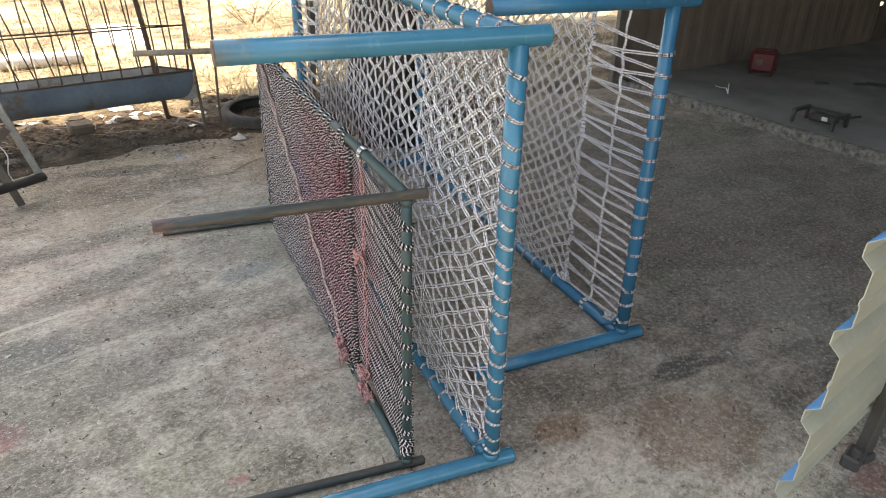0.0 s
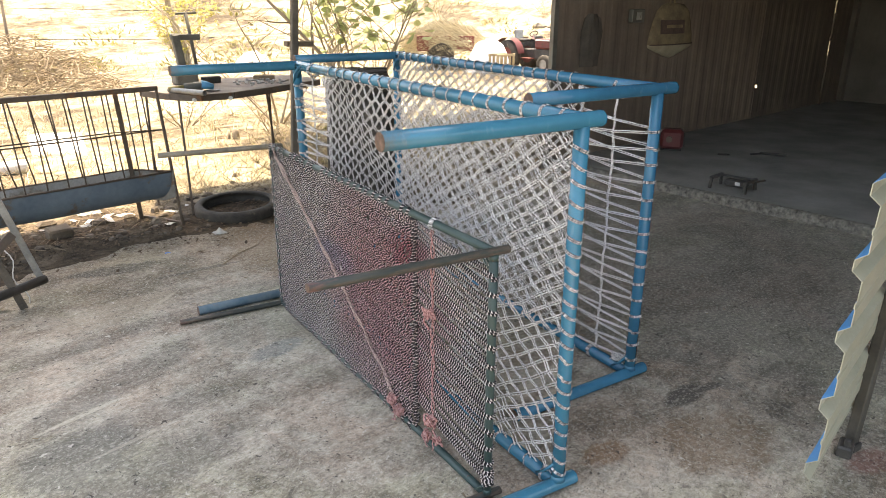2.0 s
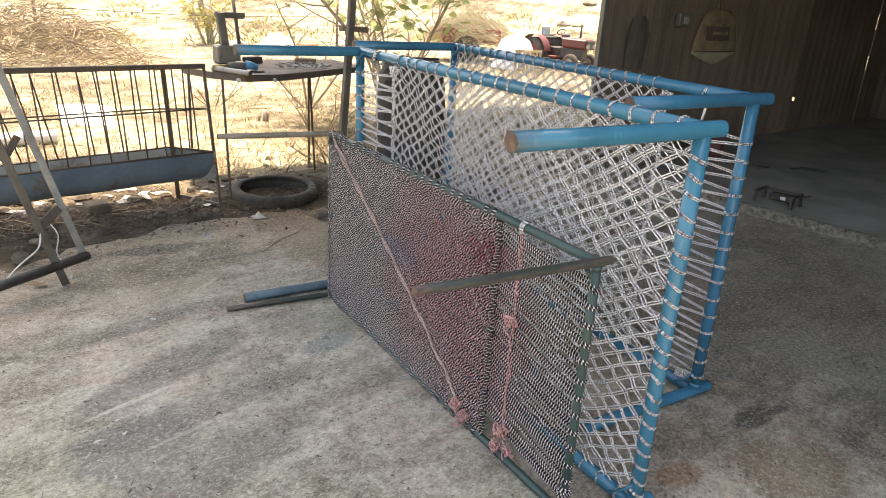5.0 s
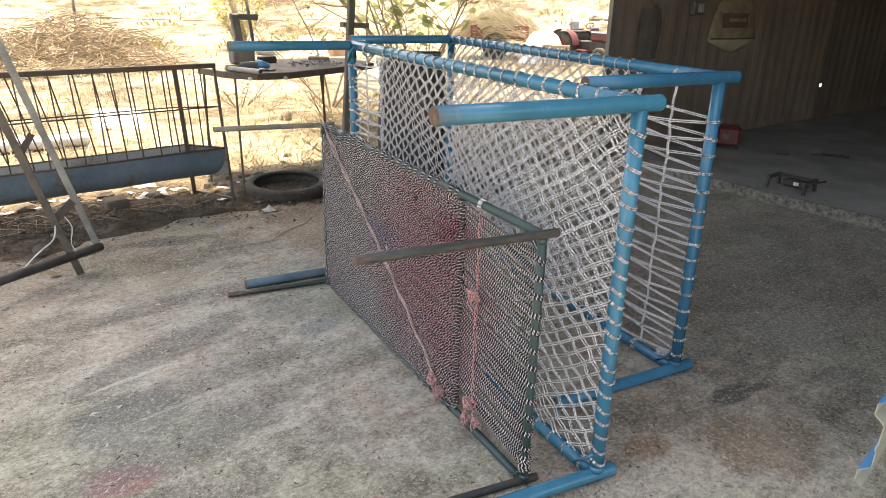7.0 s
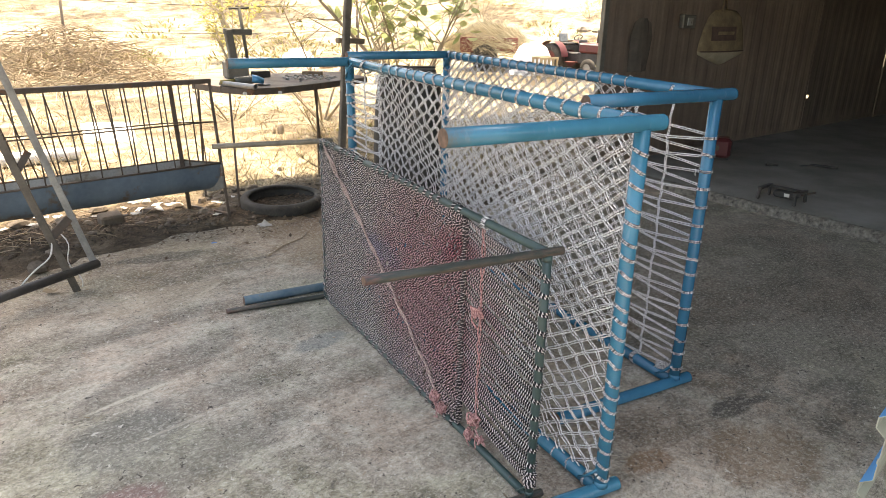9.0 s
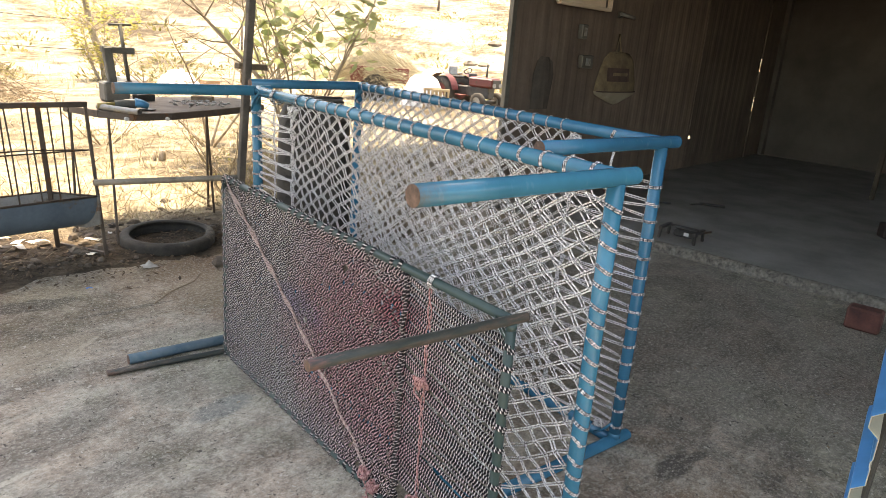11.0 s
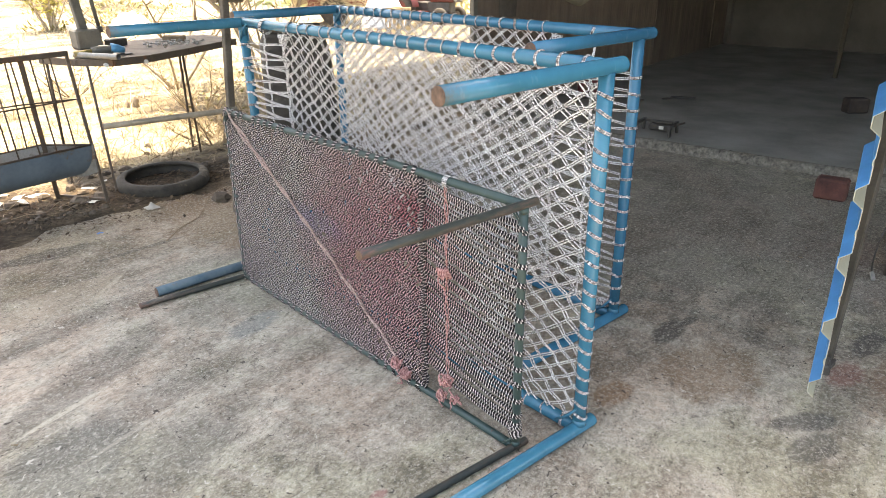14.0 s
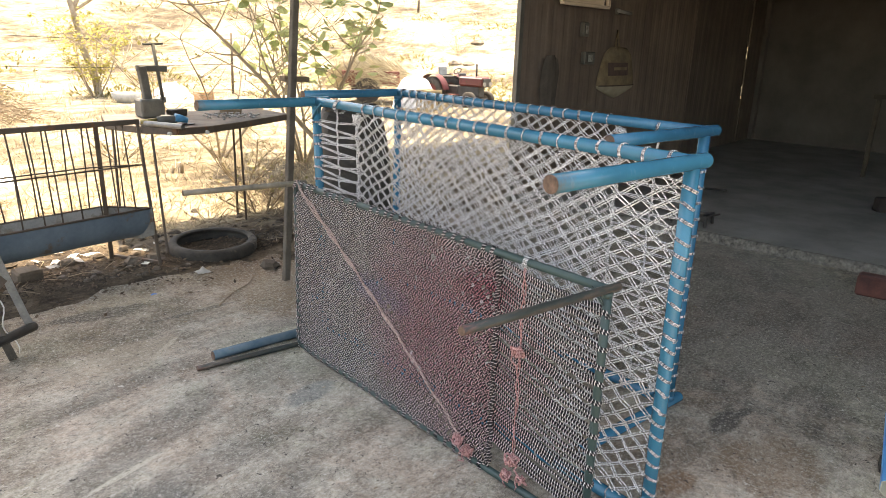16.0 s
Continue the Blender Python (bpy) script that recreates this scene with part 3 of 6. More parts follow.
def single(name, shape, material, label, category, group="", kind=""):
    return tagged(part(name, shape, material), label, category, group, kind)


# ---- the ground ----
rng = random.Random(11)


def ground_height(x, y):
    """Yard level beyond the slab, and the hillside that rises behind the field."""
    far = math.hypot(x - 1.0, y)
    rise = max(0.0, far - 17.0)
    h = -0.06 + 0.17 * rise * min(1.0, rise / 12.0) if y > 0 else -0.06
    if y > 0:
        h *= min(1.0, max(0.0, y / (abs(x) * 0.35 + 1.0))) if rise else 1.0
    if y > 4.2 and far < 60:
        h += 0.10 * (noise.noise((x * 0.5, y * 0.5, 0)) + 0.3 * noise.noise((x * 1.7, y * 1.7, 4))) * min(1.0, (y - 4.2) / 3)
    return min(h, 26.0)


def axis_steps(lo, hi, near):
    """Coordinates that lie closer together round zero."""
    out = []
    n = 60
    for i in range(n + 1):
        f = -1 + 2 * i / n
        out.append((hi if f > 0 else -lo) * (near * f + (1 - near) * f ** 5))
    return out


gx, gy = axis_steps(-420, 420, 0.055), axis_steps(-420, 420, 0.055)
s = Shape()
s.grid(lambda i, j: (gx[i] + 1, gy[j] + 6, ground_height(gx[i] + 1, gy[j] + 6)), len(gx), len(gy))
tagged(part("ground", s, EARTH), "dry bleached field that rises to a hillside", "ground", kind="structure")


def soil_reach(x):
    """How much nearer the soil comes where the slab is broken."""
    return 0.34 * min(1.0, max(0.0, (-0.7 - x) / 0.8))


def drift_height(x, y):
    """Soil and dust trodden over the slab's rim."""
    y += soil_reach(x)
    j = (y - 2.75) / 0.04
    h = -0.024 + 0.036 * math.sin(min(1.0, max(0.0, j) / 15) * 1.57) - 0.10 * max(0.0, (j - 22) / 24) ** 1.5
    h += 0.020 * noise.noise((x * 1.7, y * 2.2, 5)) + 0.010 * noise.noise((x * 7, y * 8, 9)) + 0.03 * noise.noise((x * 0.5, 0, 3))
    return h + 0.05 * min(1.0, max(0.0, (-0.3 - x) / 0.8)) * math.exp(-((y - 3.65) / 0.35) ** 2) * (0.6 + noise.noise((x * 2.5, y * 3, 1)))


def dirt_height(x, y):
    """The top of whatever earth lies there."""
    return max(drift_height(x, y) if 2.75 < y + soil_reach(x) < 4.5 else -1.0, ground_height(x, y), 0.0 if y < slab_rim(x) else -1.0)


def slab_rim(x):
    """How far back the worn rim of the slab reaches."""
    return 3.34 + 0.07 * noise.noise((x * 1.3, 0, 0)) + 0.04 * noise.noise((x * 5, 2, 0)) + 0.10 * min(1, max(0, -x - 0.6))


s = Shape()
xs = [-5.0 + 0.08 * i for i in range(105)]
s.grid(lambda i, j: (xs[i], -5.0 + (slab_rim(xs[i]) + 5.0) * j / 60.0, 0.0025 * noise.noise((xs[i] * 2, j * 0.28, 1))), len(xs), 61)
s.grid(lambda i, j: (xs[i], slab_rim(xs[i]) + (0.0, 0.02, 0.05)[j], (0.0, -0.02, -0.12)[j] + 0.0025 * noise.noise((xs[i] * 2, 60 * 0.28, 1)) * (j == 0)), len(xs), 3)
s.grid(lambda i, j: (-5.0 - 0.02 * j, -5.0 + (slab_rim(-5.0) + 5.0) * i / 20.0, -0.15 * j), 21, 2)
tagged(part("floor", s, CONCRETE), "worn grey concrete slab with stains, red paint drips and painted shade", "floor", kind="structure")

s = Shape()
s.grid(lambda i, j: (-4.0 + 0.05 * i, 2.75 + 0.035 * j - soil_reach(-4.0 + 0.05 * i), drift_height(-4.0 + 0.05 * i, 2.75 + 0.035 * j - soil_reach(-4.0 + 0.05 * i))), 117, 52)
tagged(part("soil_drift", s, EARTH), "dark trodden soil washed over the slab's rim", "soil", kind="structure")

# ---- the shed ----
CORNER, ALONG, INTO = Vector((2.87, 3.365, 0)), Vector((0.155, -0.988, 0)), Vector((0.988, 0.155, 0))
SHED = Matrix((ALONG, INTO, Vector((0, 0, 1)))).transposed().to_4x4()
SHED.translation = CORNER


def shed(a, b, z):
    """A place a metres along the shed's open front and b metres into it."""
    return CORNER + a * ALONG + b * INTO + Vector((0, 0, z))


s = Shape()
s.grid(lambda i, j: shed(-0.1 + 0.25 * i, 0.05 + 0.25 * j, 0.058 + 0.004 * noise.noise((i * 0.4, j * 0.4, 3))), 38, 27)
tagged(part("shed_floor", s, SHED_FLOOR), "dusty grey concrete floor inside the dark shed", "floor", kind="structure")
s = Shape()
s.grid(lambda i, j: shed(-0.1 + 0.02 * i, (0.0, 0.004, 0.02, 0.06)[j] + 0.016 * noise.noise((i * 0.12, j * 0.3, 0)) + 0.014 * noise.noise((i * 0.63, j, 0)), (-0.05, 0.050, 0.066, 0.066)[j] + 0.012 * noise.noise((i * 0.3, j, 7)) * (0 < j < 3)), 460, 4)
tagged(part("kerb", s, KERB), "chipped concrete kerb along the open front of the shed", "kerb", kind="structure")


def tin_wall(a0, b0, a1, b1, z0, z1, material, name, label, trim=(0.0, 0.0)):
    """Ribbed tin sheets between two places of the shed, 40 mm thick with its rails."""
    s = Shape()
    way = Vector((a1 - a0, b1 - b0))
    length = way.length
    way /= length
    n = int(length / 0.0125)
    deep = 0.0022

    def rib(i):
        return deep * max(-1.0, min(1.0, 2.6 * math.sin(i * 0.42) + 1.3 * noise.noise((i * 0.05, 0, 7))))

    s.grid(lambda i, j: shed(a0 + way.x * length * i / n + way.y * rib(i), b0 + way.y * length * i / n - way.x * rib(i), (z0, z1)[j]), n + 1, 2)
    back = 0.03
    ends = trim[0], length - trim[1]
    s.grid(lambda i, j: shed(a0 + way.x * ends[i] - way.y * back, b0 + way.y * ends[i] + way.x * back, (z0, z1)[j]), 2, 2)
    return tagged(part(name, s, material), label, "wall", kind="structure")


tin_wall(0.0, 0.0, 0.0, 3.815, 0.05, 3.3, TIN, "wall_north_front", "brown weathered ribbed tin wall of the shed", (0.0, 0.08))
tin_wall(0.0, 3.875, 0.0, 5.907, 0.05, 3.3, SHADED_TIN, "wall_north_middle", "ribbed tin sheets toned for shade deep in the shed", (0.08, 0.02))
# Strips added over the joint so only a small hole lets daylight in.
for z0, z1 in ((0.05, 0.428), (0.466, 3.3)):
    tagged(part("wall_batten", Shape().box((0.006, 0.10, z1 - z0), SHED @ pose(0.007, 3.845, (z0 + z1) / 2), 0.002), SHADED_TIN), "brown tin strip added over a joint, leaving a hole of daylight", "batten", kind="structure")
tin_wall(0.0, 5.9095, 0.0, 6.6, 0.05, 3.3, SHADED_TIN, "wall_north_back", "brown weathered tin sheet with a gap of daylight beside it", (0.22, 0.0))
# Battens added to cut the gap into short slits of daylight.
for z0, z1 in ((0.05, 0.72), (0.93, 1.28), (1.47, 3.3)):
    tagged(part("wall_batten", Shape().box((0.02, 0.08, z1 - z0), SHED @ pose(0.016, 5.91, (z0 + z1) / 2), 0.003), SHADED_TIN), "brown batten added to break up the gap of daylight", "batten", kind="structure")
tin_wall(0.0, 6.6, 9.0, 6.6, 0.05, 3.3, INNER_DARK, "wall_east", "dark back wall of the shed")
tagged(part("shed_inner_post", Shape().bar(shed(0.03, 6.56, 0.05), shed(0.03, 6.56, 3.3), 0.09, 0.09, 0.004), INNER_DARK), "dark post in the shed's far corner", "post", kind="structure")
tin_wall(9.0, 0.0, 9.0, 6.6, 0.05, 3.3, INNER_DARK, "wall_south", "dark side wall of the shed")
# Unseen header added to keep sky light out of the shed.
tin_wall(0.0, 0.0, 9.0, 0.0, 2.55, 3.3, INNER_DARK, "wall_west", "unseen dark sheet added above the shed's open front for shade")
s = Shape().bar(shed(-0.02, -0.02, 0.0), shed(-0.02, -0.02, 3.25), 0.05, 0.05, 0.004)
tagged(part("shed_corner_post", s, TIN_EDGE), "grey steel angle up the shed's corner", "post", kind="structure")
s = Shape().box((9.3, 6.9, 0.06), SHED @ pose(4.5, 3.3, 3.36), 0.01)
tagged(part("shed_roof", s, INNER_DARK), "dark sheet roof over the shed", "roof", kind="structure")
# Unseen roof sheets laid out to shade the slab, beds and yard.
s = Shape().box((2.2, 4.3, 0.05), pose(-0.85, 2.30, 3.168, 0, -3, 0), 0.01)
s.box((1.2, 5.3, 0.05), pose(0.85, 2.8, 3.258, 0, -3, 0), 0.01)
s.box((1.9, 6.85, 0.05), pose(2.4, 3.575, 3.339, 0, -3, 0), 0.01)
s.box((3.2, 4.4, 0.05), pose(4.96, 5.75, 3.473, 0, -3, 0), 0.01)
s.box((3.0, 5.6, 0.05), pose(1.85, -2.67, 3.17, 0, -3, 0), 0.01)
tagged(part("canopy_roof", s, ROOFING), "unseen sheet roof added to shade the slab and yard", "roof", kind="structure")


# ---- rope beds ----
def strand_pair(pts, gap, r, way=Vector((1, 0, 0)), n=5):
    """Two cords side by side along one line."""
    s = Shape()
    for sign in (-1, 1):
        line = []
        for i, p in enumerate(pts):
            ahead = (pts[min(i + 1, len(pts) - 1)] - pts[max(i - 1, 0)]).normalized()
            side = ahead.cross(way).normalized()
            line.append(p + side * gap * sign * (1 + 0.25 * noise.noise(p * 14)) + way * 0.0012 * noise.noise(p * 20 + Vector((sign, 0, 0))))
        s.tube(line, r, n, True, None, rng.random())
    return s


def smooth_line(pts, k=2):
    """Soften a zigzag by rounding it off between its corners."""
    out = [pts[0]]
    for a, b in zip(pts, pts[1:]):
        for i in range(1, k + 1):
            f = i / k
            g = f * f * (3 - 2 * f)
            q = a.lerp(b, f)
            q.x = a.x + (b.x - a.x) * g
            out.append(q)
    return out


def tangle(c, size, turns=60):
    """One cord wound upon itself into a loose knot."""
    k1, k2, k3 = rng.uniform(0, 6), rng.uniform(0, 6), rng.uniform(0, 6)
    return [c + Vector((0.5 * size * math.sin(i * 0.77 + k1), size * math.cos(i * 0.61 + k2) * (0.6 + 0.4 * math.sin(i * 0.13)), 0.75 * size * math.sin(i * 0.93 + k3))) for i in range(turns)]


class Bed:
    """A rope bed that stands on its long side: a frame in the plane x, legs towards -x."""

    def __init__(self, x, near, far_low, far_top, low, top, leg, pipe, tip, over, paint, leg_paint, label, lean=0.0, leg_label="", tips=None, odd=None, skew=0.0):
        self.x, self.pipe, self.lean, self.skew = x, pipe, lean, skew
        self.q = {"nl": Vector((x, near, low)), "nt": Vector((x + lean, near, top)), "fl": Vector((x + skew, far_low, low)), "ft": Vector((x + skew + lean, far_top, top))}
        self.ob = thing("rope_bed", (x, (near + far_low) / 2, 0), label, "bed", "rope beds on their sides")
        for key, end in self.q.items():
            s = Shape()
            r = leg
            a, b = end + Vector((over - (skew if key[0] == "f" else 0.0), 0, 0)), Vector((tips or {}).get(key, (tip, end.y, end.z)))
            s.tube([a + Vector((0.004, 0, 0)), a, (a * 2 + b) / 3, (a + b * 2) / 3, b], r, 16)
            own, words = (odd or {}).get(key, (leg_paint, leg_label))
            ob = part("leg", s, own, self.ob, words)
            s = Shape().tube([b + Vector((-0.0015, 0, 0)), b + Vector((0.004, 0, 0))], r * 0.97, 16)
            part("rusty_end", s, RUST, ob, "bare rusty end face")
        for name, a, b in (("side_rail", "nt", "ft"), ("side_rail", "nl", "fl"), ("end_rail", "nl", "nt"), ("end_rail", "fl", "ft")):
            p, q = self.q[a], self.q[b]
            way = (q - p).normalized() * leg * 0.6
            part(name, Shape().tube([p + way, p.lerp(q, 0.33), p.lerp(q, 0.66), q - way], pipe, 14), paint, self.ob)
        for key in self.q:
            if key == "nt" and leg > 0.015:
                continue
            c = self.q[key]
            dz, dy = (1 if key[1] == "l" else -1), (1 if key[0] == "n" else -1)
            for off in (0.35, -0.35):
                s = Shape().tube([c + Vector((-0.012 + off * pipe, 3.5 * leg * dy, 0)), c + Vector((-0.016 + off * pipe, 1.7 * leg * dy, 1.5 * leg * dz)), c + Vector((-0.012 + off * pipe, 0, 3.6 * leg * dz))], 0.22 * leg, 6)
                part("corner_brace", s, paint, self.ob)
            part("weld_collar", Shape().tube([c + Vector((0, 0, dz * leg * 0.7)), c + Vector((0, 0, dz * (leg + 0.012)))], pipe * 1.09, 14, True, pipe * 1.0), paint, self.ob)

    def at(self, y, z):
        """The frame's plane, for y and z as they are at the near, low corner."""
        f = (z - self.q["nl"].z) / (self.q["nt"].z - self.q["nl"].z)
        g = (y - self.q["nl"].y) / (self.q["fl"].y - self.q["nl"].y)
        return Vector((self.x + self.skew * g + self.lean * f, y + g * f * (self.q["ft"].y - self.q["fl"].y), z))

    def lashing(self, where, axis, r, cord, material, tilt=0.0, wraps=1):
        """A cord wound round a pipe at a place."""
        key = (axis, wraps, r)
        if key not in self.wound:
            s = Shape()
            for w in range(wraps):
                pts = []
                for k in range(21):
                    a = 2 * math.pi * k / 20
                    c = r * math.cos(a), r * math.sin(a)
                    slide = (k / 20 - 0.5) * cord * 2.2 + (w - (wraps - 1) / 2) * cord * 2.25
                    pts.append((c[0], slide, c[1]) if axis == "y" else (c[0], c[1], slide))
                s.tube(pts, cord, 5, True)
            self.wound[key] = s.mesh("lashing", LASH_CORD if material == WHITE_CORD else material)
        turn = pose(0, 0, 0, rng.uniform(-5, 5) + (tilt if axis == "z" else 0), rng.uniform(0, 360) if axis == "y" else 0, rng.uniform(-5, 5) if axis == "y" else rng.uniform(0, 360))
        if axis == "z":
            turn = pose(0, 0, 0, tilt + rng.uniform(-4, 4), tilt + rng.uniform(-4, 4), 0) @ pose(0, 0, 0, 0, 0, rng.uniform(0, 360))
        return shared("lashing", self.wound[key], self.ob, Matrix.Translation(where) @ turn)

    def open_weave(self, y0, y1, tied_at_far, pitch, r, material, seed):
        """Doubled cords crossed on the slant, drawn tight by stretched cords at one end."""
        self.wound = {}
        low, top = self.q["nl"].z, self.q["nt"].z
        near, far = self.q["nl"].y, self.q["fl"].y
        zl, zt = low + 0.0, top - 0.0
        cord_r, gap = r, r * 1.4
        off = Vector((0, seed * 3.1, seed))

        def spot(y, z, lift):
            p = self.at(y, z)
            k = 0.011
            edge = min(1.0, (z - zl) / 0.08, (zt - z) / 0.08, (y - y0) / 0.05 + 0.2, (y1 - y) / 0.05 + 0.2)
            p += Vector((0, k * noise.noise((p + off) * 7.0), k * noise.noise((p + off) * 7.0 + Vector((9, 3, 1))))) * max(0.0, edge)
            p.x += lift + 0.010 * noise.noise((p + off) * 2.2) * max(0.0, edge)
            return p

        bundle_y = y1 if tied_at_far else y0
        tie = [self.at(bundle_y, zl + (zt - zl) * (0.035 + 0.93 * i / 24)) + Vector((0.004 * math.sin(i * 1.9), 0.007 * math.sin(i * 2.3), 0)) for i in range(25)]
        s = Shape().tube(tie, 0.006, 6)
        s.tube([p + Vector((0.006 * math.cos(i * 1.3), 0.009 * math.sin(i * 1.3), 0)) for i, p in enumerate(tie)], 0.0045, 5)
        net = part("netting", s, material, self.ob, "white cord netting crossed on the slant")
        high, wide = zt - zl, y1 - y0
        rise, fall = 1 / math.tan(radians(32)), 1 / math.tan(radians(40))

        def crossing(a, b):
            """Where the a-th rising cord meets the b-th falling one."""
            v = (a - b) * pitch / (rise + fall)
            u = a * pitch - rise * v
            sway = 0.25 * pitch * noise.noise((u * 1.6 + seed, v * 1.6, 2))
            return Vector((u + sway, v + 0.35 * pitch * noise.noise((u * 1.6, v * 1.6 + seed, 8))))

        reach = int((wide + high * 2.2) / pitch)
        ends = []
        for family in (1, -1):
            for i in range(-reach, reach):
                run = []
                for j in range(-reach, reach):
                    a, b = (i, j) if family > 0 else (j, i)
                    q = crossing(a + 0.3, b + 0.1)
                    inside = 0.0 <= q.x <= wide and 0.0 <= q.y <= high
                    if run and run[-1][2] is False and not inside:
                        run = run[:-1] if len(run) == 1 else run
                    run.append((q, family * 0.0040 * (1 if (i + j) % 2 else -1), inside))
                keep = []
                for n, (q, lift, inside) in enumerate(run):
                    before = run[n - 1] if n else None
                    if before and before[2] != inside:
                        p0, p1 = before[0], q
                        lo, hi = 0.0, 1.0
                        for _ in range(12):
                            m = (lo + hi) / 2
                            w = p0.lerp(p1, m)
                            if (0.0 <= w.x <= wide and 0.0 <= w.y <= high) == before[2]:
                                lo = m
                            else:
                                hi = m
                        w = p0.lerp(p1, lo if before[2] else hi)
                        if not keep or (w - keep[-1][0]).length > 0.012:
                            keep.append((w, 0.0))
                        ends.append(w)
                    if inside and (not keep or (q - keep[-1][0]).length > 0.012):
                        keep.append((q, lift))
                if len(keep) < 2 or (keep[0][0] - keep[-1][0]).length < 0.03:
                    continue
                pts = [spot(y0 + q.x, zl + q.y, lift) for q, lift in keep]
                part("cord", strand_pair(smooth_line(pts), gap if family > 0 else gap + 0.005 * max(0.0, 0.4 + 1.2 * noise.noise((i * 0.23, seed, 4))), cord_r), material, net)
        # cords wound on the rails
        pr = self.pipe + cord_r * 0.8
        count = int((y1 - y0) / pitch)
        for k in range(count):
            y = y0 + (k + 0.4 + 0.5 + rng.uniform(-0.1, 0.1)) * pitch
            for z in (top, low):
                self.lashing(self.at(y, z), "y", pr, cord_r, material, 0, rng.choice((1, 2, 2)))
        end_y = near if tied_at_far else far
        for k in range(int((top - low) / 0.046)):
            z = low + 0.05 + k * 0.046 + rng.uniform(-0.008, 0.008)
            if z < top - 0.05:
                self.lashing(self.at(end_y, z), "z", pr, cord_r, material, rng.uniform(16, 28), 2)
        # stretched cords between the tie and the end rail
        end_y = far if tied_at_far else near
        step = 0.052 if tied_at_far else 0.064
        n = int((top - low - 0.08) / step)
        mid = []
        for k in range(n):
            z = low + 0.06 + k * step + rng.uniform(-0.008, 0.008)
            if k % 1 == 0:
                self.lashing(self.at(end_y, z), "z", pr, cord_r, material, 0, 2)
            for q in (-1, 1):
                zz = z + q * 0.56 * step + rng.uniform(-0.009, 0.009)
                zz = min(max(zz, low + 0.03), top - 0.03)
                a, b = self.at(end_y, z + q * 0.006), self.at(bundle_y, zz)
                a.x += 0.004 * q
                line = [a, a.lerp(b, 0.33) + Vector((0.003, 0, -0.004)), a.lerp(b, 0.5) + Vector((0.002, 0, -0.006)), a.lerp(b, 0.75) + Vector((0, 0, -0.003)), b]
                part("tension_cord", strand_pair(line, cord_r * 1.25, cord_r), material, net)
        y_mid = end_y + (bundle_y - end_y) * 0.52
        line = [self.at(y_mid + 0.003 * math.sin(i * 0.9), low + 0.03 + (top - low - 0.05) * i / 26) + Vector((0.003 * (1 if i % 2 else -1), 0, 0)) for i in range(27)]
        part("cross_twine", strand_pair(line, 0.003, 0.0026), material, net)
        # loose knots where the tie meets the rails
        for z, dz in ((top, -0.045), (low, 0.045)):
            s = Shape().tube(tangle(self.at(bundle_y, z + dz), 0.022, 70), 0.0032, 5)
            part("knot", s, material, net, "untidy knot of white cord")

    def dense_weave(self, y_tie, pitch, r, material):
        """Black and white cord set close, slanting both ways, with nearly level cords at one end."""
        self.wound = {}
        low, top = self.q["nl"].z, self.q["nt"].z
        near, far = self.q["nl"].y, self.q["fl"].y
        tie = [self.at(y_tie + 0.004 * math.sin(i * 1.1), low + 0.03 + (top - low - 0.04) * i / 30) + Vector((0.006 * math.sin(i * 2), 0, 0)) for i in range(31)]
        s = Shape()
        for k in range(3):
            s.tube([p + Vector((0.008 * math.cos(i * 1.4 + k * 2.1) - 0.006, 0.007 * math.sin(i * 1.4 + k * 2.1), 0)) for i, p in enumerate(tie)], 0.0046, 6)
        net = part("netting", s, BLACK_CORD, self.ob, "close netting of black and white twisted cord")
        high, wide = top - low, far - y_tie
        step = pitch * 1.4142
        for family in (1, -1):
            first, last = (0, int((wide + high) / step) + 1) if family > 0 else (-int(high / step) - 1, int(wide / step) + 1)
            for i in range(first, last + 1):
                c = (i + 0.5) * step
                t_lo = max(0.0, c - high) if family > 0 else max(0.0, c)
                t_hi = min(wide, c) if family > 0 else min(wide, c + high)
                if t_hi - t_lo < 0.02:
                    continue
                if rng.random() < 0.035:
                    continue
                slack = rng.uniform(-0.3, 0.3) * pitch
                n = max(3, int((t_hi - t_lo) / (step * 0.5)))
                pts = []
                for k in range(n + 1):
                    ty = t_lo + (t_hi - t_lo) * k / n
                    z = c - ty if family > 0 else ty - c
                    p = self.at(y_tie + ty, low + z)
                    edge = max(0.0, min(1.0, z / 0.05, (high - z) / 0.05))
                    j = 0.010 * max(0.0, edge)
                    p += Vector((family * 0.0042 * (1 if (k // 2 + i) % 2 else -1) + 0.006 * noise.noise(p * 3.0), j * noise.noise(p * 8) + slack * edge, j * noise.noise(p * 8 + Vector((4, 4, 4))) + 0.012 * edge * noise.noise(p * 3.3 + Vector((0, family, 0)))))
                    pts.append(p)
                part("cord", Shape().tube(pts, r, 7, True, None, rng.random()), material, net)
        pr = self.pipe + r * 0.8
        n = int(wide / 0.047)
        for k in range(n):
            for z in (low, top):
                if rng.random() < 0.93:
                    self.lashing(self.at(y_tie + 0.03 + k * 0.047 + rng.uniform(-0.008, 0.008), z), "y", self.pipe + 0.002, 0.0034, material, 0, 2)
        for k in range(int(high / 0.034)):
            self.lashing(self.at(far, low + 0.035 + k * 0.034), "z", self.pipe + 0.002, 0.0034, material, 12, 2)
        # nearly level cords to the near rail
        n = int((high - 0.07) / 0.0132)
        for k in range(n):
            z = low + 0.045 + k * 0.0132 + rng.uniform(-0.005, 0.005)
            f = k / n
            grip = low + 0.045 + (k // 4 + 0.42) * 4 * 0.0132 + (k % 4 - 1.5) * 0.0062 + rng.uniform(-0.003, 0.003)
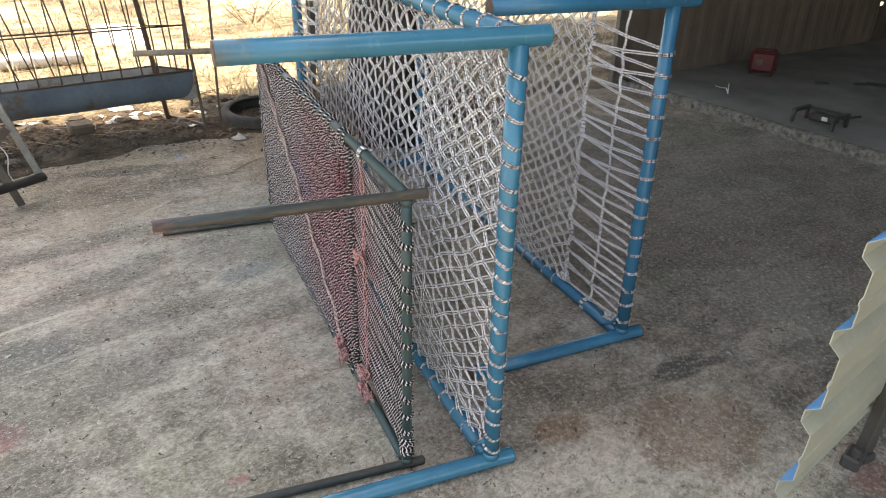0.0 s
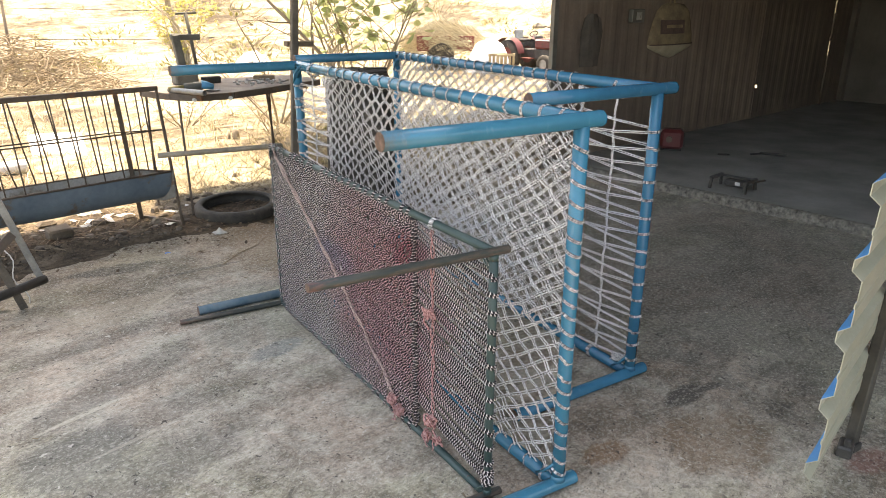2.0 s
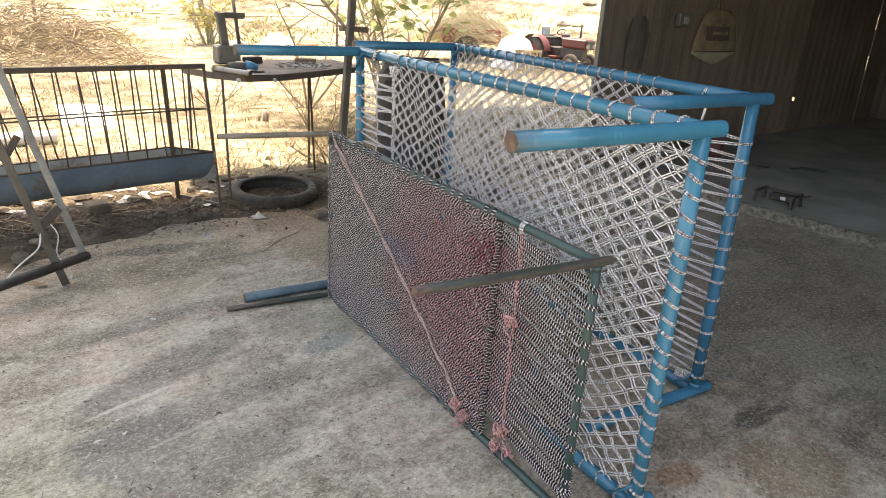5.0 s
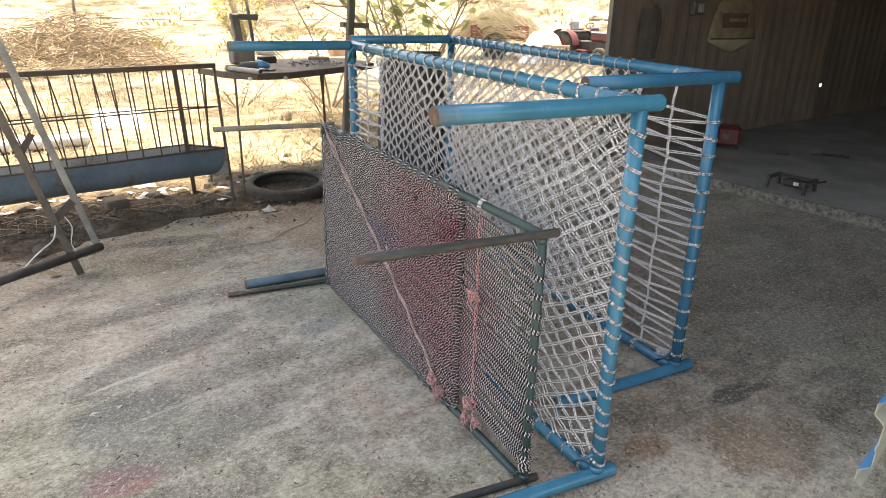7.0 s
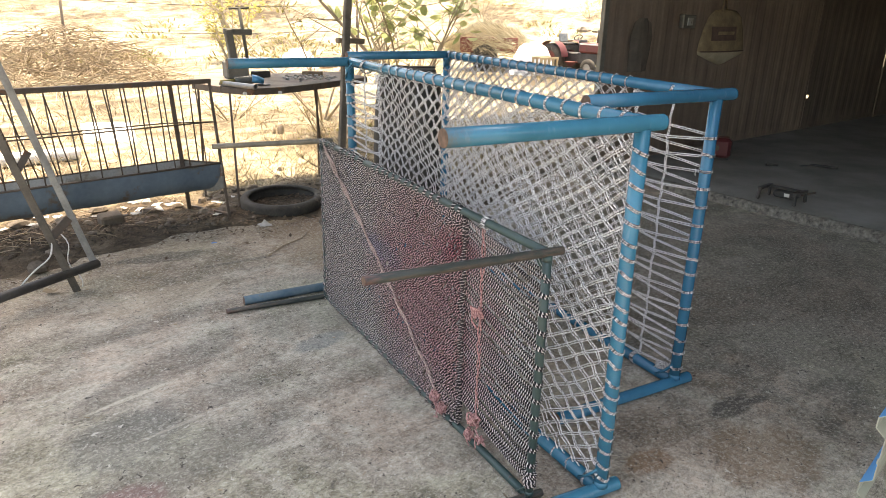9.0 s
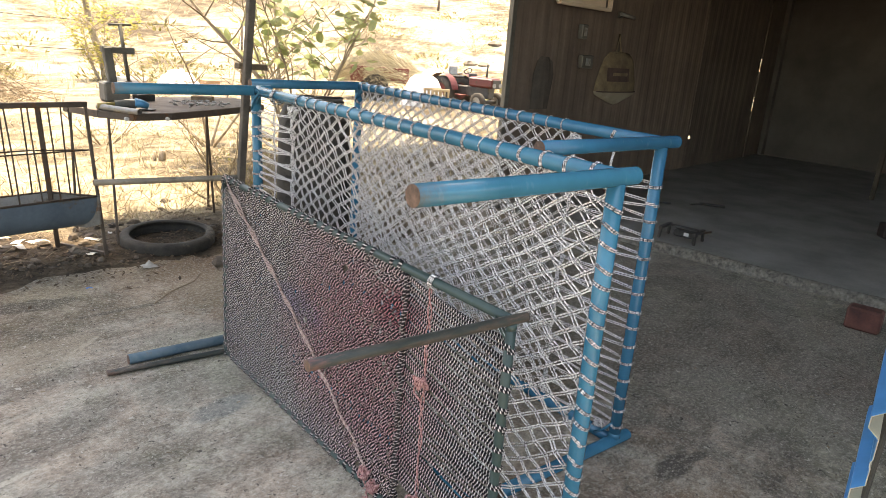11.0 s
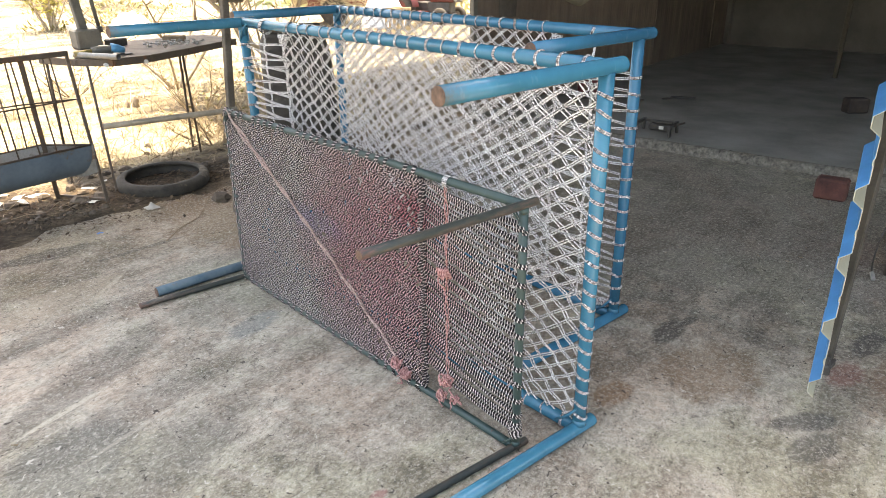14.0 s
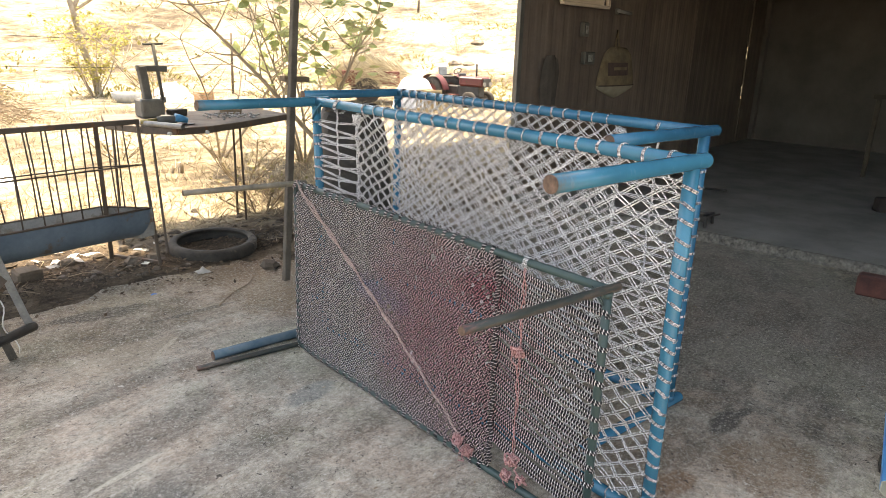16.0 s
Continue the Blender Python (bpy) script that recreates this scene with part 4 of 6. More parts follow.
            a, b = self.at(near, min(grip, top - 0.03)), self.at(y_tie, min(top - 0.02, z + 0.070 + 0.02 * f + rng.uniform(-0.004, 0.004)))
            a.x += 0.008 * (1 if k % 2 else -1)
            mid = a.lerp(b, 0.5) + Vector((0.004 * rng.uniform(-1, 1), 0, -0.010 + 0.006 * rng.uniform(-1, 1)))
            q1, q2 = a.lerp(mid, 0.5) + Vector((0, 0, -0.004)), mid.lerp(b, 0.5) + Vector((0, 0, -0.004))
            part("tension_cord", Shape().tube([a, q1, mid, q2, b], r * 0.9, 7, True, None, rng.random()), material, net)
            if k % 4 == 1:
                self.lashing(self.at(near, grip), "z", self.pipe + 0.002, 0.0034, material, 14, 2)
        for k in range(8):
            c = self.at(near + 0.004 * (k % 3), low + 0.045 + 0.006 * k)
            self.lashing(c, "z", self.pipe + 0.003, 0.0032, material, rng.uniform(-25, 25), 2)
        return net


blue_front = Bed(-0.03, 0.0, 1.855, 1.908, 0.022, 1.113, 0.0215, 0.0208, -0.605, 0.061, BLUE, BLUE,
                 "blue pipe bed on its side with white cord netting",
                 tips={"nt": (-0.605, -0.010, 1.117), "ft": (-0.608, 1.863, 1.117), "fl": (-0.615, 1.849, 0.022), "nl": (-0.600, 0.025, 0.022)}, odd={"fl": (BLUE_DUSTY, "dust-greyed blue leg")})
blue_front.open_weave(0.0, 1.53, True, 0.0735, 0.0023, WHITE_CORD, 1)
blue_back = Bed(0.66, 0.357, 2.240, 2.240, 0.022, 1.115, 0.0215, 0.0208, 0.09, 0.075, BLUE_SHADE, BLUE_SHADE,
                "shade-toned blue pipe bed on its side with loosely tied white netting", skew=0.03)
blue_back.open_weave(0.72, 2.22, False, 0.0735, 0.0024, WHITE_CORD, 5)
green_bed = Bed(-0.236, 0.077, 1.745, 1.740, 0.016, 0.780, 0.0118, 0.0125, -0.735, 0.043, OLIVE, OLIVE_LEG,
                "smaller dark green pipe bed with dense black and white netting",
                tips={"nt": (-0.742, 0.097, 0.784), "ft": (-0.705, 1.818, 0.776), "fl": (-0.712, 1.785, 0.013), "nl": (-0.742, 0.118, 0.014)}, odd={"ft": (TAN_LEG, "leg rubbed down to dusty tan steel, paled for backlight")})
green_bed.dense_weave(0.475, 0.0160, 0.0047, DARK_CORD)

# pink and buff ties across the green bed
s = Shape()
for k in range(4):
    pts = []
    for i in range(40):
        f = i / 39
        spread = 0.017 * (1 - f) ** 1.5 * (k - 1.5) + 0.003 * math.sin(i * 0.9 + k * 2)
        pts.append(Vector((-0.250 + 0.005 * math.sin(i * 1.25 + k * 0.5), 1.70 - 1.08 * f + spread, 0.77 - 0.68 * f + 0.02 * math.sin(f * 3.1) + spread)))
    s.tube(pts, 0.0027, 5)
part("diagonal_tie", s, BUFF_CORD, green_bed.ob, "buff and pink cords stretched corner to corner")
s = Shape()
for k in range(2):
    s.tube([Vector((-0.244 + 0.005 * math.sin(i * 1.3 + k * 3), 0.366 + 0.004 * math.sin(i * 0.8 + k * 2), 0.775 - 0.66 * i / 30)) for i in range(31)], 0.0021, 5)
part("upright_tie", s, PINK_CORD, green_bed.ob, "faded pink cord tied from rail to rail")


def knot(y, z, size, material, x=-0.261):
    pts = tangle(Vector((x, y, z)), size)
    end = pts[-1]
    pts += [end + Vector((-0.006, 0.010 * k * rng.uniform(-1, 1), -0.012 * k)) for k in range(1, 4)]
    part("knot", Shape().tube(pts, size * 0.13, 5), material, green_bed.ob, "frayed pink knot")


for y, z, size in ((0.36, 0.50, 0.022), (0.355, 0.125, 0.024), (0.61, 0.075, 0.022), (0.56, 0.055, 0.022), (0.375, 0.06, 0.02), (0.31, 0.075, 0.018)):
    knot(y, z, size, PINK_CORD)
green_bed.lashing(green_bed.at(0.366, 0.78), "y", 0.0172, 0.0028, WHITE_CORD, 0, 3)
blue_front.lashing(blue_front.at(1.66, 1.105), "y", 0.0265, 0.003, WHITE_CORD, 0, 4)
blue_back.lashing(blue_back.at(0.54, 1.105), "y", 0.0265, 0.003, WHITE_CORD, 0, 2)
blue_back.lashing(blue_back.at(0.57, 0.022), "y", 0.0235, 0.003, WHITE_CORD, 0, 3)
for y, z, size in ((0.405, 0.062, 0.022), (0.44, 0.050, 0.016)):
    part("knot", Shape().tube(tangle(blue_back.at(y, z), size, 50), 0.0030, 5), WHITE_CORD, blue_back.ob, "untidy knot of white cord at the corner")


# ---- feed trough ----
def trough_point(f, out=0.0, z=0.0):
    """f from 0 at the trough's end by the bench to 1 at its other end; out from 0 at the front lip to 1 at the back lip."""
    front = Vector((-0.378, 3.272, 0)).lerp(Vector((-2.42, 2.805, 0)), f)
    back = Vector((-0.585, 3.462, 0)).lerp(Vector((-2.47, 3.00, 0)), f)
    return front.lerp(back, out) + Vector((0, 0, z))


def feed_trough():
    ob = thing("feed_trough", trough_point(0.5, 0.5), "faded blue half-round feed trough with a barred rusty iron rack", "trough")
    n, lip, rail = 15, 0.382, 0.895

    def shell(i, j, inset):
        a = math.pi * i / (n - 1)
        return trough_point(j / 12, 0.5 - (0.5 - inset * 4) * math.cos(a), lip - (0.185 - inset) * math.sin(a) ** 0.8 - 0.006 * noise.noise((j * 0.7, i * 0.3, 5)))

    part("outer_shell", Shape().grid(lambda i, j: shell(i, j, 0.0), n, 13), TROUGH_BLUE, ob, "faded dark blue outside")
    part("inner_shell", Shape().grid(lambda i, j: shell(n - 1 - i, j, 0.006), n, 13), ZINC, ob, "dusty grey inside")
    for f, way in ((0.0, 1), (1.0, -1)):
        s = Shape()
        for depth in (0.0, 0.004):
            for out, z in ((-0.03, lip + 0.004), (-0.03, lip - 0.165), (0.25, lip - 0.192), (0.75, lip - 0.192), (1.03, lip - 0.08), (1.03, lip + 0.004)):
                s.v.append(trough_point(f - way * depth, out, z))
        s.face(tuple(range(6)))
        s.face(tuple(reversed(range(6, 12))))
        for q in range(6):
            r = (q + 1) % 6
            s.face((q, r, r + 6, q + 6))
        part("end_plate", s, TROUGH_END, ob, "grey end plate brown with rust")
    for out in (0.0, 1.0):
        part("lip", Shape().tube([trough_point(0, out, lip), trough_point(0.5, out, lip - 0.002), trough_point(1, out, lip)], 0.0065, 8), IRON, ob)
    part("lip", Shape().tube([trough_point(0, 0, lip), trough_point(0, 1, lip)], 0.006, 8), IRON, ob)
    # the top rail stands over the front lip; one row of bars drops to each lip
    over = Vector((-0.022, 0.030, 0))
    top = lambda f: trough_point(f, 0.0, rail) + over
    part("top_rail", Shape().bar(top(-0.004), top(1), 0.028, 0.028, 0.003), IRON, ob)
    for name, a, b, w in (("post", Vector((-0.337, 3.288, -0.09)), top(0.0), 0.018),
                          ("post", Vector((-0.530, 3.620, -0.10)), top(0.118), 0.025),
                          ("post", trough_point(0.62, 1.6, -0.09), top(0.62), 0.025),
                          ("post", trough_point(1.0, -0.1, -0.09), top(1.0), 0.022),
                          ("post", trough_point(1.0, 1.6, -0.09), trough_point(1.0, 1.0, lip), 0.022)):
        part(name, Shape().bar(a, b, w, w, 0.003), IRON, ob)
    low_front, low_back = Vector((-0.337, 3.288, 0.03)), Vector((-0.536, 3.60, 0.03))
    part("foot_rail", Shape().bar(low_front, low_back, 0.018, 0.018, 0.002), IRON, ob)
    join = Vector((-0.400, 3.285, 0.645))
    part("middle_rod", Shape().tube([join, trough_point(0.5, 0.05, 0.645), trough_point(1, 0.05, 0.645)], 0.0048, 6), IRON, ob)
    part("middle_rod", Shape().tube([join, trough_point(0.10, 0.52, 0.645), trough_point(0.5, 0.55, 0.645), trough_point(1, 0.55, 0.645)], 0.0045, 6), IRON, ob)
    for out, start in ((0.0, 0.045), (1.0, 0.062)):
        f = start
        while f < 0.99:
            if abs(f - 0.118) > 0.014:
                a, b = top(f + rng.uniform(-0.004, 0.004)), trough_point(f - (0.108 if out else 0.0) + rng.uniform(-0.004, 0.004), out, lip)
                if out and f < 0.108:
                    b = trough_point(0.0, 0.3 + 4 * f, lip)
                m = a.lerp(b, 0.5) + Vector((rng.uniform(-0.005, 0.005), rng.uniform(-0.004, 0.004), 0))
                part("bar", Shape().tube([a, a.lerp(m, 0.6), m, m.lerp(b, 0.5), b], 0.0042, 6), IRON, ob)
            f += 0.046 + rng.uniform(-0.008, 0.008)
    return ob


feed_trough()
s = Shape()
a, b = Vector((-1.09, 5.97, ground_height(-1.09, 5.97) + 0.062)), Vector((-2.45, 5.655, ground_height(-2.45, 5.655) + 0.062))
s.tube([a, a.lerp(b, 0.5), b], 0.060, 18, False)
s.tube([b, a.lerp(b, 0.5), a], 0.055, 18, False)
single("plastic_pipe", s, PVC, "pale grey plastic pipe lying on the sunlit dirt", "pipe")


# ---- bench and what lies on it ----
def workbench():
    ob = thing("workbench", (0.25, 4.1, -0.06), "iron-topped welding bench on thin legs with a rusty edge", "workbench")
    outline = [(-0.355, 4.09), (-0.225, 3.78), (-0.06, 3.60), (0.17, 3.63), (0.50, 3.80), (1.02, 4.12), (0.98, 4.62), (-0.25, 4.56)]
    corners = len(outline)
    s = Shape()
    lo, hi = [], []
    for x, y in outline:
        lo.append(len(s.v))
        s.v.append(Vector((x, y, 0.775)))
        hi.append(len(s.v))
        s.v.append(Vector((x, y, 0.805)))
    s.face(tuple(hi))
    s.face(tuple(reversed(lo)))
    for k in range(corners):
        j = (k + 1) % corners
        s.face((lo[k], lo[j], hi[j], hi[k]))
    part("top", s, GLARE_IRON, ob, "brown iron plate paled for glare")
    for k in range(corners):
        j = (k + 1) % corners
        (x0, y0), (x1, y1) = outline[k], outline[j]
        part("edge_angle", Shape().bar((x0, y0, 0.782), (x1, y1, 0.782), 0.014, 0.045, 0.003), IRON, ob)
    for x0, y0, x1, y1 in ((-0.235, 3.44, -0.180, 3.735), (0.65, 4.18, 0.475, 3.84), (0.72, 4.50, 0.72, 4.50), (-0.36, 3.96, -0.325, 4.07)):
        part("leg", Shape().bar((x0, y0, -0.09), (x1, y1, 0.765), 0.015, 0.015, 0.002), IRON, ob)
    # White discs on the bench edge for daylight seen through its holes.
    for x, y, k in ((-0.10, 3.640, 0), (0.14, 3.622, 1)):
        part("bolt_head", Shape().tube([(x, y - 0.020, 0.768), (x, y + 0.004, 0.768)], 0.013, 8), WHITE_ITEM, ob)
    return ob


workbench()


def bench_vise():
    x, y = 0.0, 4.30
    ob = thing("bench_vise", (x, y, 0.805), "dark cast-iron upright clamp with a tall tee handle", "vise")
    part("base", Shape().box((0.165, 0.16, 0.13), pose(x + 0.008, y, 0.870), 0.012), CAST, ob)
    part("upright", Shape().bar((x - 0.003, y, 0.93), (x - 0.030, y, 1.165), 0.055, 0.06, 0.006), CAST, ob)
    part("jaw_arm", Shape().bar((x - 0.062, y, 1.150), (x + 0.150, y + 0.01, 1.145), 0.05, 0.045, 0.006), CAST, ob)
    part("screw", Shape().tube([(x + 0.105, y, 0.93), (x + 0.065, y, 1.315)], 0.013, 10), CAST, ob)
    part("screw_foot", Shape().tube([(x + 0.107, y, 0.905), (x + 0.104, y, 0.945)], 0.022, 10), CAST, ob)
    part("tee_handle", Shape().tube([(x - 0.015, y - 0.03, 1.312), (x + 0.145, y + 0.03, 1.318)], 0.008, 8), CAST, ob)
    return ob


bench_vise()


def angle_grinder():
    c = Vector((-0.075, 3.775, 0.806))
    at = lambda x, y, z: c + Vector((x, y, z))
    ob = thing("angle_grinder", c, "blue hand grinder with a dirty yellow grip lying on the bench", "grinder")
    part("body", Shape().tube([at(-0.050, 0.005, 0.034), at(-0.010, 0.005, 0.037), at(0.050, 0.0, 0.037), at(0.075, -0.005, 0.034)], 0.024, 12, True, 0.028), CAST, ob)
    part("head", Shape().tube([at(0.065, -0.005, 0.046), at(0.105, -0.010, 0.040), at(0.145, -0.015, 0.028)], 0.032, 12, True, 0.020), TOOL_BLUE, ob)
    part("disc", Shape().tube([at(0.140, -0.015, 0.004), at(0.140, -0.015, 0.009)], 0.05, 20), DARK_IRON, ob)
    part("handle", Shape().tube([at(-0.150, 0.02, 0.026), at(-0.050, 0.005, 0.034)], 0.016, 10), YELLOW, ob)
    return ob


angle_grinder()
s = Shape().tube([(-0.215, 3.82, 0.824), (-0.060, 3.50, 0.826)], 0.018, 14, False)
s.tube([(-0.060, 3.50, 0.826), (-0.215, 3.82, 0.824)], 0.015, 14, False)
single("pipe_offcut", s, STEEL, "short grey steel pipe lying on the bench edge", "pipe")
chain = thing("chain", (0.49, 4.0, 0.806), "heap of grey steel chain on the bench", "chain")
for k in range(46):
    f = k / 45
    c = Vector((0.32 + 0.34 * f + 0.03 * math.sin(k * 1.3), 4.00 + 0.12 * math.sin(k * 0.7), 0.816 + 0.018 * abs(math.sin(k * 0.9))))
    turn = rng.uniform(0, 3.14)
    ring = [c + Vector((0.017 * math.cos(a) * math.cos(turn) - 0.008 * math.sin(a) * math.sin(turn), 0.017 * math.cos(a) * math.sin(turn) + 0.008 * math.sin(a) * math.cos(turn), 0.004 * math.sin(2 * a))) for a in (0, 1.05, 2.1, 3.14, 4.19, 5.24, 6.28)]
    part("link", Shape().tube(ring, 0.0038, 5), STEEL, chain)
for x, y, z, a, w, h, m, name, label in (
    (0.20, 4.30, 0.83, 20, 0.14, 0.05, DARK_IRON, "iron_block", "dark iron block lying on the bench"),
    (0.62, 4.30, 0.825, -30, 0.16, 0.04, WOOD, "timber_scrap", "scrap of timber on the bench"),
    (0.02, 4.05, 0.82, 65, 0.20, 0.03, STEEL, "flat_bar", "short steel flat bar on the bench"),
):
    single(name, Shape().box((w, 0.07, h), pose(x, y, z, 0, 0, a), 0.006), m, label, "scrap")


# ---- tyres, post, stand ----
def tyre(m, radius, half, label, inner=0.60, lugs=True):
    ob = new("tyre")
    ob.matrix_basis = m
    tagged(ob, label, "tyre")
    prof = [(0.60, -0.75), (0.62, -0.95), (0.80, -1.0), (0.95, -0.85), (1.0, -0.55), (1.0, 0.55), (0.95, 0.85), (0.80, 1.0), (0.62, 0.95), (0.60, 0.75), (0.66, 0.55), (0.86, 0.4), (0.86, -0.4), (0.66, -0.55)]
    n = 48
    s = Shape()

    def at(i, j):
        r, h = prof[j % len(prof)]
        r = 1 - (1 - r) * (1 - inner) / 0.4
        a = 2 * math.pi * i / n
        return (radius * r * math.cos(a), radius * r * math.sin(a), half * h)

    s.grid(at, n, len(prof) + 1, True, 0, True)
    c = new("carcass", s.mesh("carcass", RUBBER))
    c.parent = ob
    lug = Shape().box((0.012, 0.05, half * 0.8), None, 0.003).mesh("tread_lug", RUBBER)
    for k in range(30 if lugs else 0):
        for side in (-1, 1):
            o = new("tread_lug", lug)
            o.parent = ob
            o.matrix_basis = pose(0, 0, 0, 0, 0, 12 * k + 6 * (side > 0)) @ pose(radius * 1.0, 0, side * half * 0.42, 18 * side, 0, 0)
    return ob


tyre(pose(0.062, 3.44, 0.042, 2, -1, 0), 0.285, 0.040, "worn black tyre lying flat on the dirt by the bench", 0.80, False)
tyre(pose(0.74, 2.80, 0.47, 90, 0, 62), 0.53, 0.20, "big black tyre standing upright behind the beds")

s = Shape().bar((0.165, 2.63, -0.02), (0.375, 2.63, 3.05), 0.038, 0.038, 0.004)
post_ob = single("canopy_post", s, POST_IRON, "dark square steel post that carries the canopy", "post")
post_ob["kind"] = "structure"
single("timber_block", Shape().box((0.17, 0.05, 0.03), pose(0.30, 2.70, 1.165, 0, 2, 5), 0.004).bar((0.26, 2.68, 1.15), (0.24, 2.655, 1.15), 0.03, 0.03), WOOD, "short timber batten fixed to the post", "timber")


def iron_stand():
    ob = thing("iron_stand", (-1.45, 2.35, 0), "grey steel trestle of leaning flat bars with a loose white string", "stand")
    part("leaning_bar", Shape().bar((-1.205, 2.46, 0.10), (-1.50, 2.40, 1.22), 0.032, 0.012, 0.002, (0, 1, 0)), STEEL, ob)
    part("leaning_bar", Shape().bar((-1.300, 2.37, 0.0), (-1.58, 2.32, 1.06), 0.034, 0.012, 0.002, (0, 1, 0)), POST_IRON, ob)
    part("cross_brace", Shape().bar((-1.405, 2.40, 0.70), (-1.475, 2.36, 0.60), 0.03, 0.010, 0.002, (0, 1, 0)), IRON, ob)
    part("cross_brace", Shape().bar((-1.285, 2.42, 0.36), (-1.375, 2.37, 0.29), 0.04, 0.010, 0.002, (0, 1, 0)), IRON, ob)
    part("floor_pipe", Shape().tube([(-1.19, 2.46, 0.10), (-1.60, 2.16, 0.105), (-1.95, 1.9, 0.108)], 0.022, 12), DARK_IRON, ob)
    part("floor_pipe", Shape().tube([(-1.95, 1.9, 0.108), (-2.0, 1.92, 0.02)], 0.022, 12), DARK_IRON, ob)
    line = [Vector((-1.372 - 0.17 * f + 0.05 * math.sin(f * 3.1), 2.37 - 0.12 * f, 0.31 - 0.22 * f - 0.02 * math.sin(f * 6))) for f in [i / 12 for i in range(13)]]
    part("string", Shape().tube(line, 0.004, 5), STRING, ob, "frayed white string")
    line = [Vector((-1.33 + 0.05 * f + 0.015 * math.sin(f * 9), 2.375, 0.30 - 0.28 * f)) for f in [i / 10 for i in range(11)]]
    part("string", Shape().tube(line, 0.003, 5), STRING, ob, "frayed white string")
    return ob


iron_stand()


# ---- the ribbed sheet by the slab's open side ----
def ribbed_panel():
    ob = thing("ribbed_panel", (0.6, -0.45, 0.1), "ribbed metal sheet on edge, blue outside and cream inside", "sheet")
    way = Vector((math.cos(radians(16.3)), math.sin(radians(16.3)), 0))
    left = Vector((-way.y, way.x, 0))
    lean, length, deep, pitch = Vector((0.085, 0.015, 0)), 0.55, 0.027, 0.195
    foot = Vector((0.440, -0.495, 0.0))

    def at(along, z, out, side):
        return foot + lean * z + way * along + left * (out * deep + side) + Vector((0, 0, z))

    prof = [(0.150, 0.35), (0.165, 1.0)]
    z = 0.165
    while z < 1.62:
        prof += [(z + 0.030, 1.0), (z + 0.050, 0.0), (z + 0.096, 0.0), (z + 0.101, 0.13), (z + 0.113, 0.13), (z + 0.118, 0.0), (z + pitch - 0.022, 0.0), (z + pitch, 1.0)]
        z += pitch
    for side, mat_, name in ((0.0012, SHEET_BLUE, "blue_face"), (-0.0012, SHEET_CREAM, "cream_face")):
        s = Shape()
        s.grid(lambda i, j: at(length * i, prof[j][0], prof[j][1], side), 2, len(prof), False)
        part(name, s, mat_, ob)
    s = Shape()
    s.grid(lambda i, j: at(0.0, prof[j][0], prof[j][1], (-0.0012, 0.0012)[i]), 2, len(prof), False)
    part("cut_edge", s, SHEET_CREAM, ob)
    film = [(1.20, -0.15), (1.24, -0.4), (1.28, -0.1), (1.32, -0.5), (1.36, -0.2), (1.41, -0.35)]
    s = Shape()
    s.grid(lambda i, j: at(0.10 * i + 0.02 * math.sin(j * 2.1), film[j][0], film[j][1] + 0.25 * noise.noise((i * 1.7, j * 0.9, 3)), 0.004 * math.sin(i * 2 + j)), 5, len(film), False)
    part("torn_film", s, TOOL_BLUE, ob, "torn crumpled end of the blue coating")
    for z in (0.23, 0.45, 0.67, 0.89):
        part("hook_bolt", Shape().tube([at(length - 0.01, z, 0, 0), at(length + 0.05, z + 0.004, -0.1, 0)], 0.006, 6), DARK_IRON, ob)
    return ob


ribbed_panel()
prop = thing("prop_post", (0.926, -0.366, 0), "dusty square steel post that props the ribbed sheet", "post")
part("tube", Shape().bar((0.926, -0.367, 0.03), (1.125, -0.352, 1.75), 0.034, 0.034, 0.004), PROP_IRON_SHADE, prop)
part("base_plate", Shape().box((0.05, 0.05, 0.028), pose(0.926, -0.367, 0.015), 0.004), DARK_IRON, prop)
s = Shape().box((0.075, 0.045, 0.04), pose(0.885, -0.372, 0.021, 0, 0, 20), 0.006).box((0.02, 0.02, 0.03), pose(0.872, -0.382, 0.05), 0.004)
part("bracket", s, DARK_IRON, prop, "small black iron bracket")


def red_machine():
    ob = thing("welding_machine", (2.25, -0.36, 0), "red sheet-metal welding set on the floor with a hanging cable", "machine")
    part("case", Shape().box((0.42, 0.30, 0.46), pose(2.10, -0.36, 0.29, 0, 0, 12), 0.015), RED_PAINT, ob)
    part("sloping_lid", Shape().box((0.46, 0.33, 0.03), pose(2.10, -0.36, 0.545, 8, 0, 12), 0.01), RED_PAINT, ob)
    for dx, dy in ((-0.17, -0.1), (0.17, -0.1), (-0.17, 0.1), (0.17, 0.1)):
        part("foot", Shape().tube([(2.10 + dx, -0.36 + dy, 0.0), (2.10 + dx, -0.36 + dy, 0.07)], 0.02, 10), DARK_IRON, ob)
    line = [Vector((1.90 - 0.16 * math.sin(f * 2.6), -0.27 + 0.05 * f, 0.46 - 0.42 * f)) for f in [i / 14 for i in range(15)]]
    part("cable", Shape().tube(line, 0.0035, 6), DARK_IRON, ob)
    part("cable_clamp", Shape().bar(line[-1], line[-1] + Vector((-0.02, -0.02, -0.03)), 0.015, 0.015), STEEL, ob)
    return ob


red_machine()


# ---- inside the shed ----
def brick_block(a, b, z, turn, wide, material, label):
    s = Shape()
    m = SHED @ pose(a, b, z, 0, 0, turn)
    s.box((wide, 0.115, 0.126), m, 0.012)
    return single("brick", s, material, label, "brick", "loose bricks")


brick_block(2.978, -0.455, 0.064, 3, 0.175, BRICK, "dark red brick on edge by the shed kerb")
